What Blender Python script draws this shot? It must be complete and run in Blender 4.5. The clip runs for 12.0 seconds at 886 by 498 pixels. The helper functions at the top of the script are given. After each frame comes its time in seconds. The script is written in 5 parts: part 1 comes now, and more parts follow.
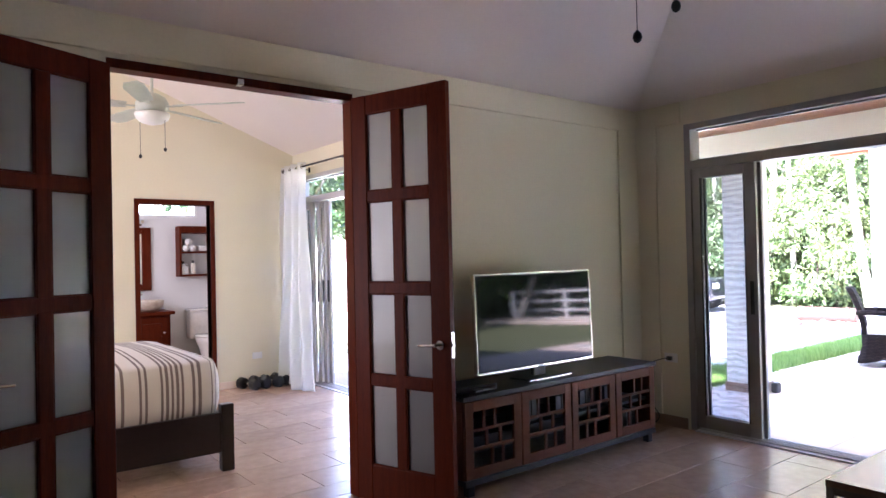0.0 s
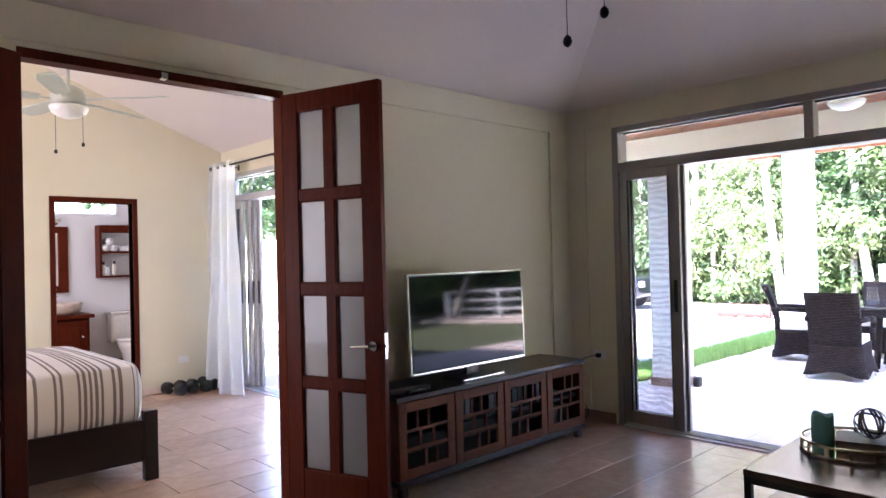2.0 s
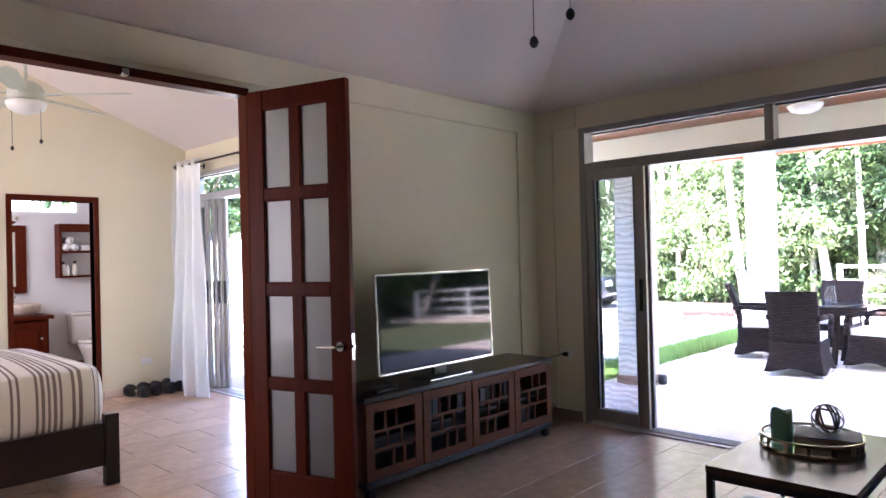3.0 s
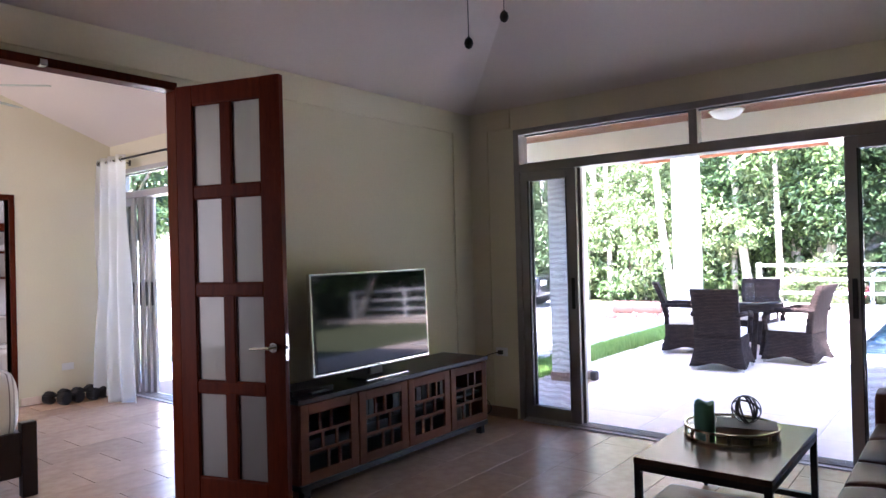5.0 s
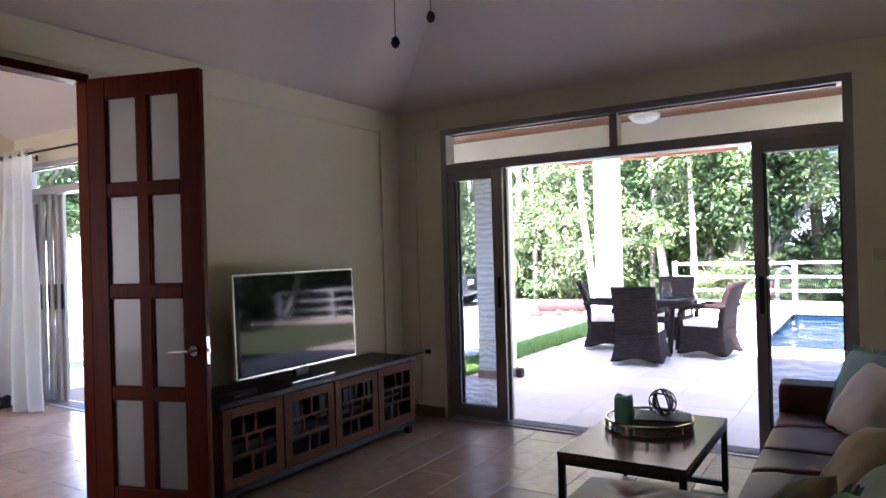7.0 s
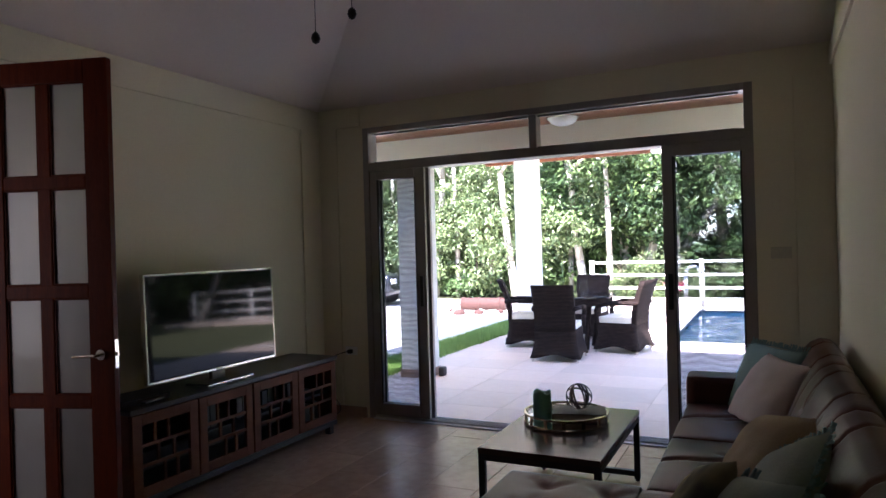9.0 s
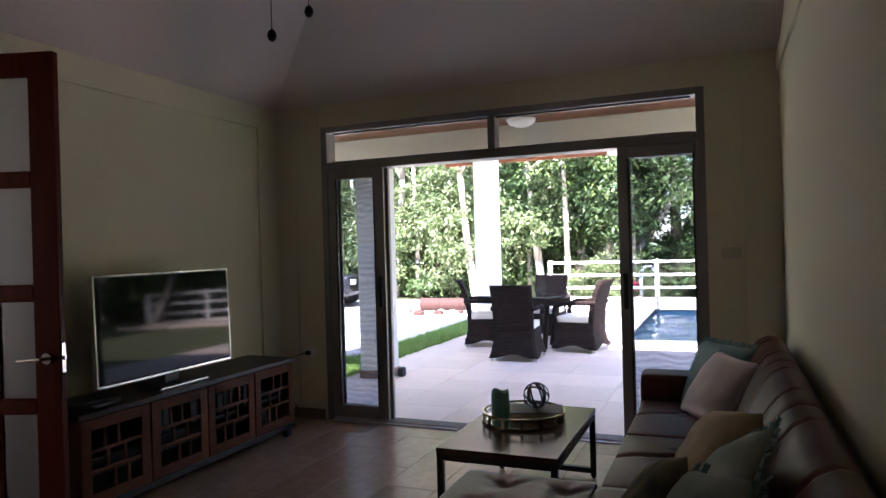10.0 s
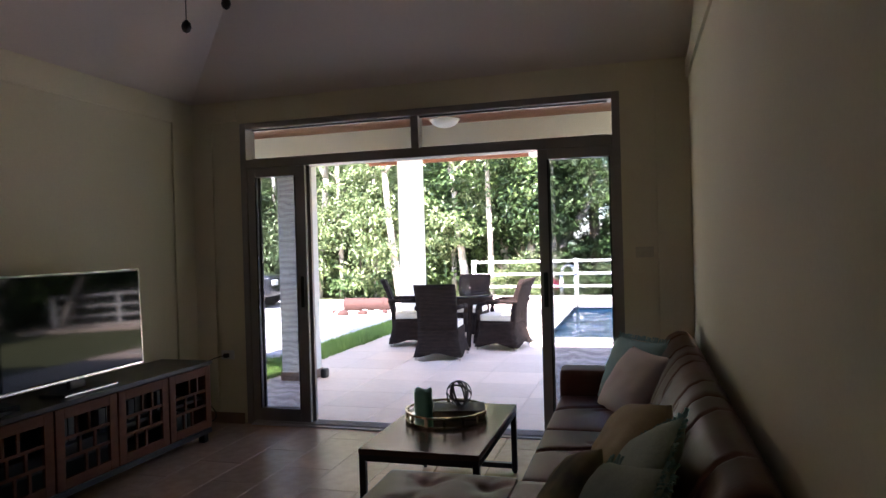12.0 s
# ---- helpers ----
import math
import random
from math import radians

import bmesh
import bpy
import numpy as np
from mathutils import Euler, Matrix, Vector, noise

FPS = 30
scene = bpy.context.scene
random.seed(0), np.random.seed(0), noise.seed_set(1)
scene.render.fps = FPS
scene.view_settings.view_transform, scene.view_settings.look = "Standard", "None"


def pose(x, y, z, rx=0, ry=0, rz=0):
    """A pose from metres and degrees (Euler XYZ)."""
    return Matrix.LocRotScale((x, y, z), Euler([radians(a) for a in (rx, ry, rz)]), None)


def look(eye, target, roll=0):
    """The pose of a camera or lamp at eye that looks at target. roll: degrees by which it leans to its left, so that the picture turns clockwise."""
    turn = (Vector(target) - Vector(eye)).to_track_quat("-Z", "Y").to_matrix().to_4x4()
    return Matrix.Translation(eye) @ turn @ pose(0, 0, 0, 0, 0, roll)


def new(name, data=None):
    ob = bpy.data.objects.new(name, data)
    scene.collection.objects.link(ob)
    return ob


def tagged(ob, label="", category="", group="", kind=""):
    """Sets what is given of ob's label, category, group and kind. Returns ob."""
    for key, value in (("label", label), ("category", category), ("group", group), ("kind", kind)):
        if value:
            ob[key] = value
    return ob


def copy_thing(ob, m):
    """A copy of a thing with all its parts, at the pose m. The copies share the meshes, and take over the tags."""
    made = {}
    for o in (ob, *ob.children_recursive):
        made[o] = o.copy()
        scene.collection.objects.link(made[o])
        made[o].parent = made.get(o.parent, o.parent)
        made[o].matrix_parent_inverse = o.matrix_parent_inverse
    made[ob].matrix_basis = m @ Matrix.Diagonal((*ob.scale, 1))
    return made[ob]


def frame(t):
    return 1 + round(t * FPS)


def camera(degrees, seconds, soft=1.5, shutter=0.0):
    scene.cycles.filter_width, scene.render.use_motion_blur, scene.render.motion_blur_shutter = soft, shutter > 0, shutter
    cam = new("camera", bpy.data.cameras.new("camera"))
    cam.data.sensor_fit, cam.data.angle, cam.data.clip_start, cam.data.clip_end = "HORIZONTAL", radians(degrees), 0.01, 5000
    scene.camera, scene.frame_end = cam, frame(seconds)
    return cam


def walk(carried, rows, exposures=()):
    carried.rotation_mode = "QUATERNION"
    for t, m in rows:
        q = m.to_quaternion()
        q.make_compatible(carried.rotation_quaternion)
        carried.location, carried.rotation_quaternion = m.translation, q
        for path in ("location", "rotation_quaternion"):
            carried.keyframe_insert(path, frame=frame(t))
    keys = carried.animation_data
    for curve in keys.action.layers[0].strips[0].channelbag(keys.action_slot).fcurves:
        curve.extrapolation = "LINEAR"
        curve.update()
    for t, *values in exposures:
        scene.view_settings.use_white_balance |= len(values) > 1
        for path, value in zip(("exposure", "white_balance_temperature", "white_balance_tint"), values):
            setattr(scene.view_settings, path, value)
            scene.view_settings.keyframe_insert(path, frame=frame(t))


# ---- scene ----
cam = camera(67.0, 12.0)
PATH = [
    (0, (0.097, -0.04, 1.425), (-1.483, 1.186, 1.451), -1.3),
    (0.5, (0.093, -0.044, 1.422), (-1.457, 1.22, 1.447), -1.3),
    (1, (0.095, -0.034, 1.43), (-1.424, 1.266, 1.451), -1.3),
    (1.5, (0.089, -0.034, 1.424), (-1.396, 1.305, 1.446), -1.4),
    (2, (0.09, -0.029, 1.429), (-1.362, 1.346, 1.449), -1.4),
    (2.5, (0.093, -0.027, 1.429), (-1.324, 1.383, 1.446), -1.4),
    (3, (0.096, -0.016, 1.431), (-1.293, 1.423, 1.447), -1.4),
    (5, (0.105, -0.015, 1.423), (-1.143, 1.548, 1.436), -1.5),
    (5.5, (0.107, -0.016, 1.426), (-1.098, 1.58, 1.435), -1.5),
    (6, (0.107, -0.016, 1.425), (-1.05, 1.615, 1.432), -1.5),
    (6.5, (0.111, -0.016, 1.425), (-1.0, 1.646, 1.432), -1.6),
    (7, (0.11, -0.011, 1.423), (-0.964, 1.676, 1.429), -1.6),
    (9, (0.118, -0.008, 1.419), (-0.757, 1.791, 1.417), -1.6),
    (9.5, (0.125, -0.009, 1.42), (-0.693, 1.817, 1.416), -1.6),
    (10, (0.126, -0.004, 1.418), (-0.64, 1.843, 1.414), -1.6),
    (10.5, (0.127, -0.004, 1.419), (-0.59, 1.863, 1.412), -1.6),
    (11, (0.13, -0.002, 1.416), (-0.536, 1.884, 1.408), -1.6),
    (11.5, (0.129, 0.002, 1.417), (-0.479, 1.908, 1.407), -1.6),
    (12, (0.135, 0.003, 1.415), (-0.42, 1.925, 1.404), -1.6),
]
walk(cam, [(t, look(eye, target, roll)) for t, eye, target, roll in PATH],
     exposures=[(0.0, 4.6, 5650, 28), (3.0, 4.55, 5650, 28), (5.0, 4.22, 5600, 27.5), (7.0, 3.9, 5700, 26.5), (9.0, 3.18, 5800, 25), (12.0, 3.13, 6200, 24.5)])

# ---- light ----
world = bpy.data.worlds.new("sky")
scene.world = world
world.use_nodes = True
sky = world.node_tree.nodes.new("ShaderNodeTexSky")
sky.sky_type, sky.sun_disc = "NISHITA", False
sky.sun_elevation, sky.sun_rotation = radians(52), radians(174.5)
world.node_tree.links.new(sky.outputs[0], world.node_tree.nodes["Background"].inputs[0])
world.node_tree.nodes["Background"].inputs[1].default_value = 0.15
sun = new("sun", bpy.data.lights.new("sun", "SUN"))
sun.data.energy, sun.data.angle, sun.data.color = 5.0, radians(0.5), (1.0, 0.95, 0.87)
sun.matrix_world = look((0.6, -6.2, 8.0), (0, 0, 0))

# ---- materials ----


def material(name, colour, second=None, rough=0.6, metal=0.0, grain=30.0, patch=3.0, bump=0.1, stretch=(1, 1, 1), spread=0.0, amount=0.6, coat=0.0, gloss=0.5):
    """A surface with variation at two scales; spread: how much single pieces differ."""
    m = bpy.data.materials.new(name)
    m.use_nodes = True
    n, link = m.node_tree.nodes, m.node_tree.links.new
    b = n["Principled BSDF"]
    second = second or tuple(c * 0.8 for c in colour)
    where = n.new("ShaderNodeTexCoord")
    mapping = n.new("ShaderNodeMapping")
    mapping.inputs["Scale"].default_value = stretch
    link(where.outputs["Object"], mapping.inputs["Vector"])
    small, large = n.new("ShaderNodeTexNoise"), n.new("ShaderNodeTexNoise")
    small.inputs["Scale"].default_value, small.inputs["Detail"].default_value = grain, 6
    large.inputs["Scale"].default_value, large.inputs["Detail"].default_value = patch, 3
    for t in (small, large):
        link(mapping.outputs[0], t.inputs["Vector"])
    both = n.new("ShaderNodeMath")
    both.operation = "ADD"
    link(small.outputs[0], both.inputs[0])
    link(large.outputs[0], both.inputs[1])
    ranged = n.new("ShaderNodeMapRange")
    ranged.inputs["From Min"].default_value, ranged.inputs["From Max"].default_value = 0.7, 1.3
    ranged.inputs["To Max"].default_value = amount
    link(both.outputs[0], ranged.inputs["Value"])
    mix = n.new("ShaderNodeMix")
    mix.data_type = "RGBA"
    mix.inputs[6].default_value, mix.inputs[7].default_value = (*colour, 1), (*second, 1)
    link(ranged.outputs[0], mix.inputs[0])
    out = mix.outputs[2]
    if spread:
        info, vary = n.new("ShaderNodeObjectInfo"), n.new("ShaderNodeHueSaturation")
        span = n.new("ShaderNodeMapRange")
        span.inputs["To Min"].default_value, span.inputs["To Max"].default_value = 1 - spread, 1 + spread
        link(info.outputs["Random"], span.inputs["Value"])
        link(span.outputs[0], vary.inputs["Value"])
        link(out, vary.inputs["Color"])
        out = vary.outputs[0]
    link(out, b.inputs["Base Color"])
    b.inputs["Roughness"].default_value, b.inputs["Metallic"].default_value = rough, metal
    b.inputs["Coat Weight"].default_value = coat
    b.inputs["Specular IOR Level"].default_value = gloss
    if bump:
        relief = n.new("ShaderNodeBump")
        relief.inputs["Strength"].default_value, relief.inputs["Distance"].default_value = bump, 0.01
        link(small.outputs[0], relief.inputs["Height"])
        link(relief.outputs[0], b.inputs["Normal"])
    return m


def glass(name, tint, mirror=0.06, wave=0.0):
    """A thin pane: clear, with a mirror at grazing angles. wave: the streaks of an insect screen behind it."""
    m = bpy.data.materials.new(name)
    m.use_nodes = True
    n, link = m.node_tree.nodes, m.node_tree.links.new
    n.remove(n["Principled BSDF"])
    clear, shine, mix, ior = n.new("ShaderNodeBsdfTransparent"), n.new("ShaderNodeBsdfGlossy"), n.new("ShaderNodeMixShader"), n.new("ShaderNodeLayerWeight")
    clear.inputs[0].default_value, shine.inputs["Roughness"].default_value = (*tint, 1), 0.0
    ior.inputs[0].default_value = 0.5
    steep, base = n.new("ShaderNodeMath"), n.new("ShaderNodeMath")
    steep.operation, steep.inputs[1].default_value = "POWER", 5.0
    base.operation, base.inputs[1].default_value, base.inputs[2].default_value = "MULTIPLY_ADD", 0.6, mirror / 2
    link(ior.outputs["Facing"], steep.inputs[0])
    link(steep.outputs[0], base.inputs[0])
    if wave:
        where, streak, ramp = n.new("ShaderNodeTexCoord"), n.new("ShaderNodeTexWave"), n.new("ShaderNodeMix")
        streak.bands_direction = "Z"
        streak.inputs["Scale"].default_value, streak.inputs["Distortion"].default_value, streak.inputs["Detail"].default_value = 6.5, 7.0, 1.5
        streak.inputs["Detail Scale"].default_value = 1.2
        ramp.data_type = "RGBA"
        ramp.inputs[6].default_value, ramp.inputs[7].default_value = (*[c * (1 - wave) for c in tint], 1), (*tint, 1)
        link(where.outputs["Object"], streak.inputs["Vector"])
        link(streak.outputs["Fac"], ramp.inputs[0])
        link(ramp.outputs[2], clear.inputs[0])
    link(base.outputs[0], mix.inputs[0])
    link(clear.outputs[0], mix.inputs[1])
    link(shine.outputs[0], mix.inputs[2])
    link(mix.outputs[0], n["Material Output"].inputs[0])
    return m


PLASTER = material("cream_plaster", (0.75, 0.69, 0.52), (0.68, 0.62, 0.455), 0.85, grain=60, patch=1.2, bump=0.05)
CEILING = material("ceiling_paint", (0.79, 0.71, 0.645), (0.73, 0.65, 0.59), 0.9, grain=50, patch=0.8, bump=0.04)
BATHPAINT = material("bathroom_paint", (0.74, 0.73, 0.72), (0.68, 0.67, 0.67), 0.8, grain=50, patch=1.0, bump=0.03)
TILE = material("terracotta_porcelain", (0.48, 0.32, 0.22), (0.34, 0.215, 0.145), 0.27, gloss=0.6, grain=14, patch=3.0, bump=0.12, spread=0.12, amount=0.9)
GROUT = material("grout", (0.22, 0.16, 0.12), rough=0.95, bump=0.2)
SKIRT = material("skirting_tile", (0.30, 0.19, 0.13), (0.22, 0.14, 0.10), 0.4, grain=20)
DOORWOOD = material("varnished_mahogany", (0.098, 0.015, 0.004), (0.030, 0.005, 0.002), 0.4, gloss=0.06, grain=40, patch=6, bump=0.08, stretch=(6, 6, 0.5), coat=0.0)
CABWOOD = material("stained_walnut", (0.15, 0.052, 0.028), (0.08, 0.028, 0.016), 0.5, gloss=0.15, grain=40, patch=5, bump=0.08, stretch=(5, 0.7, 5))
DARKWOOD = material("espresso_wood", (0.020, 0.012, 0.011), (0.011, 0.007, 0.007), 0.3, gloss=0.35, grain=40, patch=5, bump=0.06, stretch=(4, 0.6, 4))
ALUMINIUM = material("grey_aluminium", (0.32, 0.295, 0.28), (0.25, 0.23, 0.22), 0.42, 0.5, grain=80, bump=0.02)
SILL = material("sill_and_lit_frame_metal", (0.52, 0.50, 0.49), (0.42, 0.40, 0.40), 0.45, 0.2, grain=80, bump=0.02)
CHROME = material("satin_nickel", (0.7, 0.68, 0.64), rough=0.2, metal=1.0, grain=80, bump=0.01)
BLACK = material("black_plastic", (0.012, 0.012, 0.014), rough=0.4, bump=0.02)
WHITE = material("white_enamel", (0.8, 0.8, 0.78), (0.74, 0.74, 0.72), 0.35, bump=0.01)
RENDERWHITE = material("white_render", (0.82, 0.80, 0.72), (0.75, 0.72, 0.64), 0.85, grain=60, patch=1.5, bump=0.1)
SOFFIT = material("soffit_cedar", (0.24, 0.080, 0.030), (0.16, 0.052, 0.021), 0.45, grain=30, patch=4, stretch=(0.6, 6, 6))
PATIOTILE = material("patio_tile", (0.74, 0.60, 0.50), (0.66, 0.52, 0.43), 0.5, grain=14, patch=2.5, bump=0.1, spread=0.08, amount=0.8)
CLEAR = glass("pane_glass", (0.97, 0.98, 0.98))
SCREENED = glass("screened_glass", (0.68, 0.70, 0.74), wave=0.13)
FROSTED = material("frosted_glass", (0.66, 0.68, 0.69), (0.63, 0.65, 0.66), 0.42, grain=90, bump=0.0, coat=0.25)
FROSTED.node_tree.nodes["Principled BSDF"].inputs["Transmission Weight"].default_value = 0.93
FROSTED.node_tree.nodes["Principled BSDF"].inputs["Coat Roughness"].default_value = 0.02
LEATHER = material("taupe_leather", (0.125, 0.049, 0.036), (0.070, 0.028, 0.021), 0.34, gloss=0.16, grain=120, patch=4, bump=0.12)
SHEET = material("white_cotton", (0.78, 0.75, 0.71), (0.70, 0.67, 0.63), 0.9, grain=150, bump=0.1)
CURTAINCLOTH = material("white_voile", (0.82, 0.81, 0.78), rough=0.9, grain=150, bump=0.08)
for cloth in (CURTAINCLOTH,):
    cn, cl = cloth.node_tree.nodes, cloth.node_tree.links.new
    thin_, both_ = cn.new("ShaderNodeBsdfTranslucent"), cn.new("ShaderNodeMixShader")
    thin_.inputs[0].default_value, both_.inputs[0].default_value = (0.9, 0.89, 0.87, 1), 0.55
    cl(cn["Principled BSDF"].outputs[0], both_.inputs[1])
    cl(thin_.outputs[0], both_.inputs[2])
    cl(both_.outputs[0], cn["Material Output"].inputs[0])
CUSHION = material("cream_cushion", (0.75, 0.70, 0.60), rough=0.9, grain=120, bump=0.1)

# ---- building blocks ----


def box(bm, x0, x1, y0, y1, z0, z1, bevel=0.0, segments=2):
    made = bmesh.ops.create_cube(bm, size=1.0, matrix=Matrix.Translation(((x0 + x1) / 2, (y0 + y1) / 2, (z0 + z1) / 2)) @ Matrix.Diagonal((abs(x1 - x0), abs(y1 - y0), abs(z1 - z0), 1)))
    if bevel:
        edges = list({e for v in made["verts"] for e in v.link_edges})
        bmesh.ops.bevel(bm, geom=edges, offset=bevel, segments=segments, profile=0.5, affect="EDGES")
    return bm


def rod(bm, a, b, r, r2=None, sides=12):
    a, b = Vector(a), Vector(b)
    turn = (b - a).to_track_quat("Z", "Y").to_matrix().to_4x4()
    bmesh.ops.create_cone(bm, cap_ends=True, segments=sides, radius1=r, radius2=r if r2 is None else r2, depth=(b - a).length, matrix=Matrix.Translation((a + b) / 2) @ turn)
    return bm


def lathe(bm, profile, sides=24):
    """A turned form about z from (radius, height) pairs."""
    rings = [[bm.verts.new((r * math.cos(2 * math.pi * i / sides), r * math.sin(2 * math.pi * i / sides), z)) for i in range(sides)] for r, z in profile]
    for low, high in zip(rings, rings[1:]):
        for i in range(sides):
            bm.faces.new((low[i], low[(i + 1) % sides], high[(i + 1) % sides], high[i]))
    closed = profile[0] == profile[-1]
    if profile[0][0] > 0.001 and not closed:
        bm.faces.new(rings[0][::-1])
    if profile[-1][0] > 0.001 and not closed:
        bm.faces.new(rings[-1])
    return bm


def mesh_of(name, bm, mat, smooth=False):
    data = bpy.data.meshes.new(name)
    bmesh.ops.recalc_face_normals(bm, faces=bm.faces)
    for f in bm.faces:
        f.smooth = smooth
    bm.to_mesh(data)
    bm.free()
    data.materials.append(mat)
    return data


def part(name, bm, mat, parent, label="", smooth=False):
    ob = new(name, mesh_of(name, bm, mat, smooth))
    ob.parent = parent
    return tagged(ob, label) if label else ob


def thing(name, label, category, m=None, group="", kind=""):
    ob = new(name)
    ob.empty_display_size = 0.1
    ob.matrix_world = m or Matrix()
    return tagged(ob, label, category, group, kind)


def solid(name, bm, mat, label, category, m=None, group="", kind="", smooth=False):
    ob = new(name, mesh_of(name, bm, mat, smooth))
    if m:
        ob.matrix_world = m
    return tagged(ob, label, category, group, kind)


def structure(name, bm, mat, label, category):
    return solid(name, bm, mat, label, category, kind="structure")


def B():
    return bmesh.new()


def boxes(rows, bevel=0.0):
    bm = B()
    for r in rows:
        box(bm, *r, bevel=bevel)
    return bm


# ---- plan ----
TVX = -3.42      # living-room face of the wall with the television
FAC = 4.82       # inner face of the facade wall
RIGHT = 0.50     # inner face of the wall behind the sofa
BEDX = -7.40     # far wall of the bedroom
BEDY = 3.50      # inner face of the bedroom's facade
BACK = -3.2
TOP = 2.64       # where the sloped ceilings start
RISE = 0.33
RIDGE = 0.9
PEAK = TOP + RISE * (FAC - RIDGE)
SL, SR = -2.965, 0.046   # living-room slider
SH = 2.455
OY0, OY1, OZ = 0.665, 2.015, 2.392   # opening to the bedroom

# ---- structure ----
structure("floor", boxes([(-7.5, 0.6, BACK - 0.1, FAC + 0.15, -0.12, -0.008)]), GROUT, "terracotta porcelain tile floor with dark grout", "floor")

w = boxes([(TVX - 0.10, TVX, BACK, OY0, 0, TOP), (TVX - 0.10, TVX, OY1, FAC + 0.15, 0, TOP), (TVX - 0.10, TVX, OY0, OY1, OZ, TOP)])
structure("wall_west", w, PLASTER, "cream plastered wall between living room and bedroom", "wall")
bm = B()
for x in (TVX - 0.10, TVX - 0.002):
    vs = [bm.verts.new((x, y, z)) for y, z in ((BACK, TOP), (BEDY, TOP), (RIDGE, PEAK + 0.3))]
    bm.faces.new(vs)
structure("wall_west_gable", bm, PLASTER, "cream plastered gable above the dividing wall", "wall")
w = boxes([(TVX, SL, FAC, FAC + 0.15, 0, TOP + 0.05), (SR, RIGHT + 0.15, FAC, FAC + 0.15, 0, TOP + 0.05), (SL, SR, FAC, FAC + 0.15, SH, TOP + 0.05)])
structure("wall_north", w, PLASTER, "cream plastered facade wall round a wide sliding door", "wall")
bm = B()
for x in (RIGHT, RIGHT + 0.15):
    bm.faces.new([bm.verts.new((x, y, z)) for y, z in ((BACK, 0), (FAC, 0), (FAC, TOP + 0.02), (RIDGE, PEAK + 0.02), (BACK, TOP + 0.02))])
structure("wall_east", bm, PLASTER, "cream plastered wall behind the sofa", "wall")
structure("wall_south", boxes([(-7.5, RIGHT + 0.15, BACK - 0.15, BACK, 0, TOP + 0.1)]), PLASTER, "cream plastered back wall", "wall")

HX = TVX + (FAC - RIDGE)
bm = B()
v = lambda x, y, z: bm.verts.new((x, y, z))
for d in (0.0, 0.08):
    bm.faces.new([v(TVX - 0.02, FAC + 0.02, TOP + d), v(RIGHT + 0.1, FAC + 0.02, TOP + d), v(RIGHT + 0.1, RIDGE, PEAK + d), v(HX, RIDGE, PEAK + d)])
    bm.faces.new([v(TVX - 0.02, FAC + 0.02, TOP + d), v(HX, RIDGE, PEAK + d), v(TVX - 0.02, BACK, TOP + d)])
    bm.faces.new([v(TVX - 0.02, BACK, TOP + d), v(HX, RIDGE, PEAK + d), v(RIGHT + 0.1, RIDGE, PEAK + d), v(RIGHT + 0.1, BACK, TOP + d)])
structure("ceiling", bm, CEILING, "pale painted ceiling sloping up from the walls", "ceiling")

# bedroom shell
BD0, BD1, BDZ = 1.70, 2.54, 2.115   # frame of the bathroom door
structure("wall_bedroom_west", boxes([(BEDX - 0.12, BEDX, BACK, BD0 + 0.05, 0, 4.2), (BEDX - 0.12, BEDX, BD1 - 0.05, BEDY + 0.15, 0, 4.2), (BEDX - 0.12, BEDX, BD0 + 0.05, BD1 - 0.05, BDZ - 0.05, 4.2)]), PLASTER, "cream plastered bedroom wall with the bathroom doorway", "wall")
BSL, BSR, BSH = -7.30, -4.6, 2.42
structure("wall_bedroom_north", boxes([(BEDX, BSL, BEDY, BEDY + 0.15, 0, 2.75), (BSR, TVX - 0.10, BEDY, BEDY + 0.15, 0, 2.75), (BSL, BSR, BEDY, BEDY + 0.15, BSH, 2.75)]), PLASTER, "cream plastered bedroom facade wall", "wall")
bm = B()
BP = 2.68 + 0.39 * (BEDY - 0.2)
for d in (0.0, 0.08):
    bm.faces.new([v(BEDX - 0.1, BEDY + 0.05, 2.68 + d), v(TVX - 0.1, BEDY + 0.05, 2.68 + d), v(TVX - 0.1, 0.2, BP + d), v(BEDX - 0.1, 0.2, BP + d)])
    bm.faces.new([v(BEDX - 0.1, 0.2, BP + d), v(TVX - 0.1, 0.2, BP + d), v(TVX - 0.1, BACK, 2.68 + d), v(BEDX - 0.1, BACK, 2.68 + d)])
structure("ceiling_bedroom", bm, CEILING, "white painted vaulted bedroom ceiling", "ceiling")
BX = -9.9
structure("wall_bathroom", boxes([(BX - 0.1, BX, 0.6, 2.0, 0, 2.6), (BX - 0.1, BX, 2.26, 3.14, 0, 2.10), (BX - 0.1, BX, 2.26, 3.14, 2.35, 2.6), (BX - 0.1, BX, 2.0, 2.26, 0, 2.6), (BX - 0.1, BX, 3.14, 3.6, 0, 2.6), (BX, BEDX - 0.12, 0.5, 0.6, 0, 2.6), (BX, BEDX - 0.12, 3.5, 3.6, 0, 2.6)]), BATHPAINT, "white painted bathroom walls", "wall")
structure("ceiling_bathroom", boxes([(BX - 0.1, BEDX - 0.12, 0.5, 3.6, 2.6, 2.7)]), BATHPAINT, "white bathroom ceiling", "ceiling")
structure("floor_bathroom", boxes([(BX, BEDX - 0.1, 0.5, 3.6, -0.12, -0.002)]), TILE, "tan tiled bathroom floor", "floor")

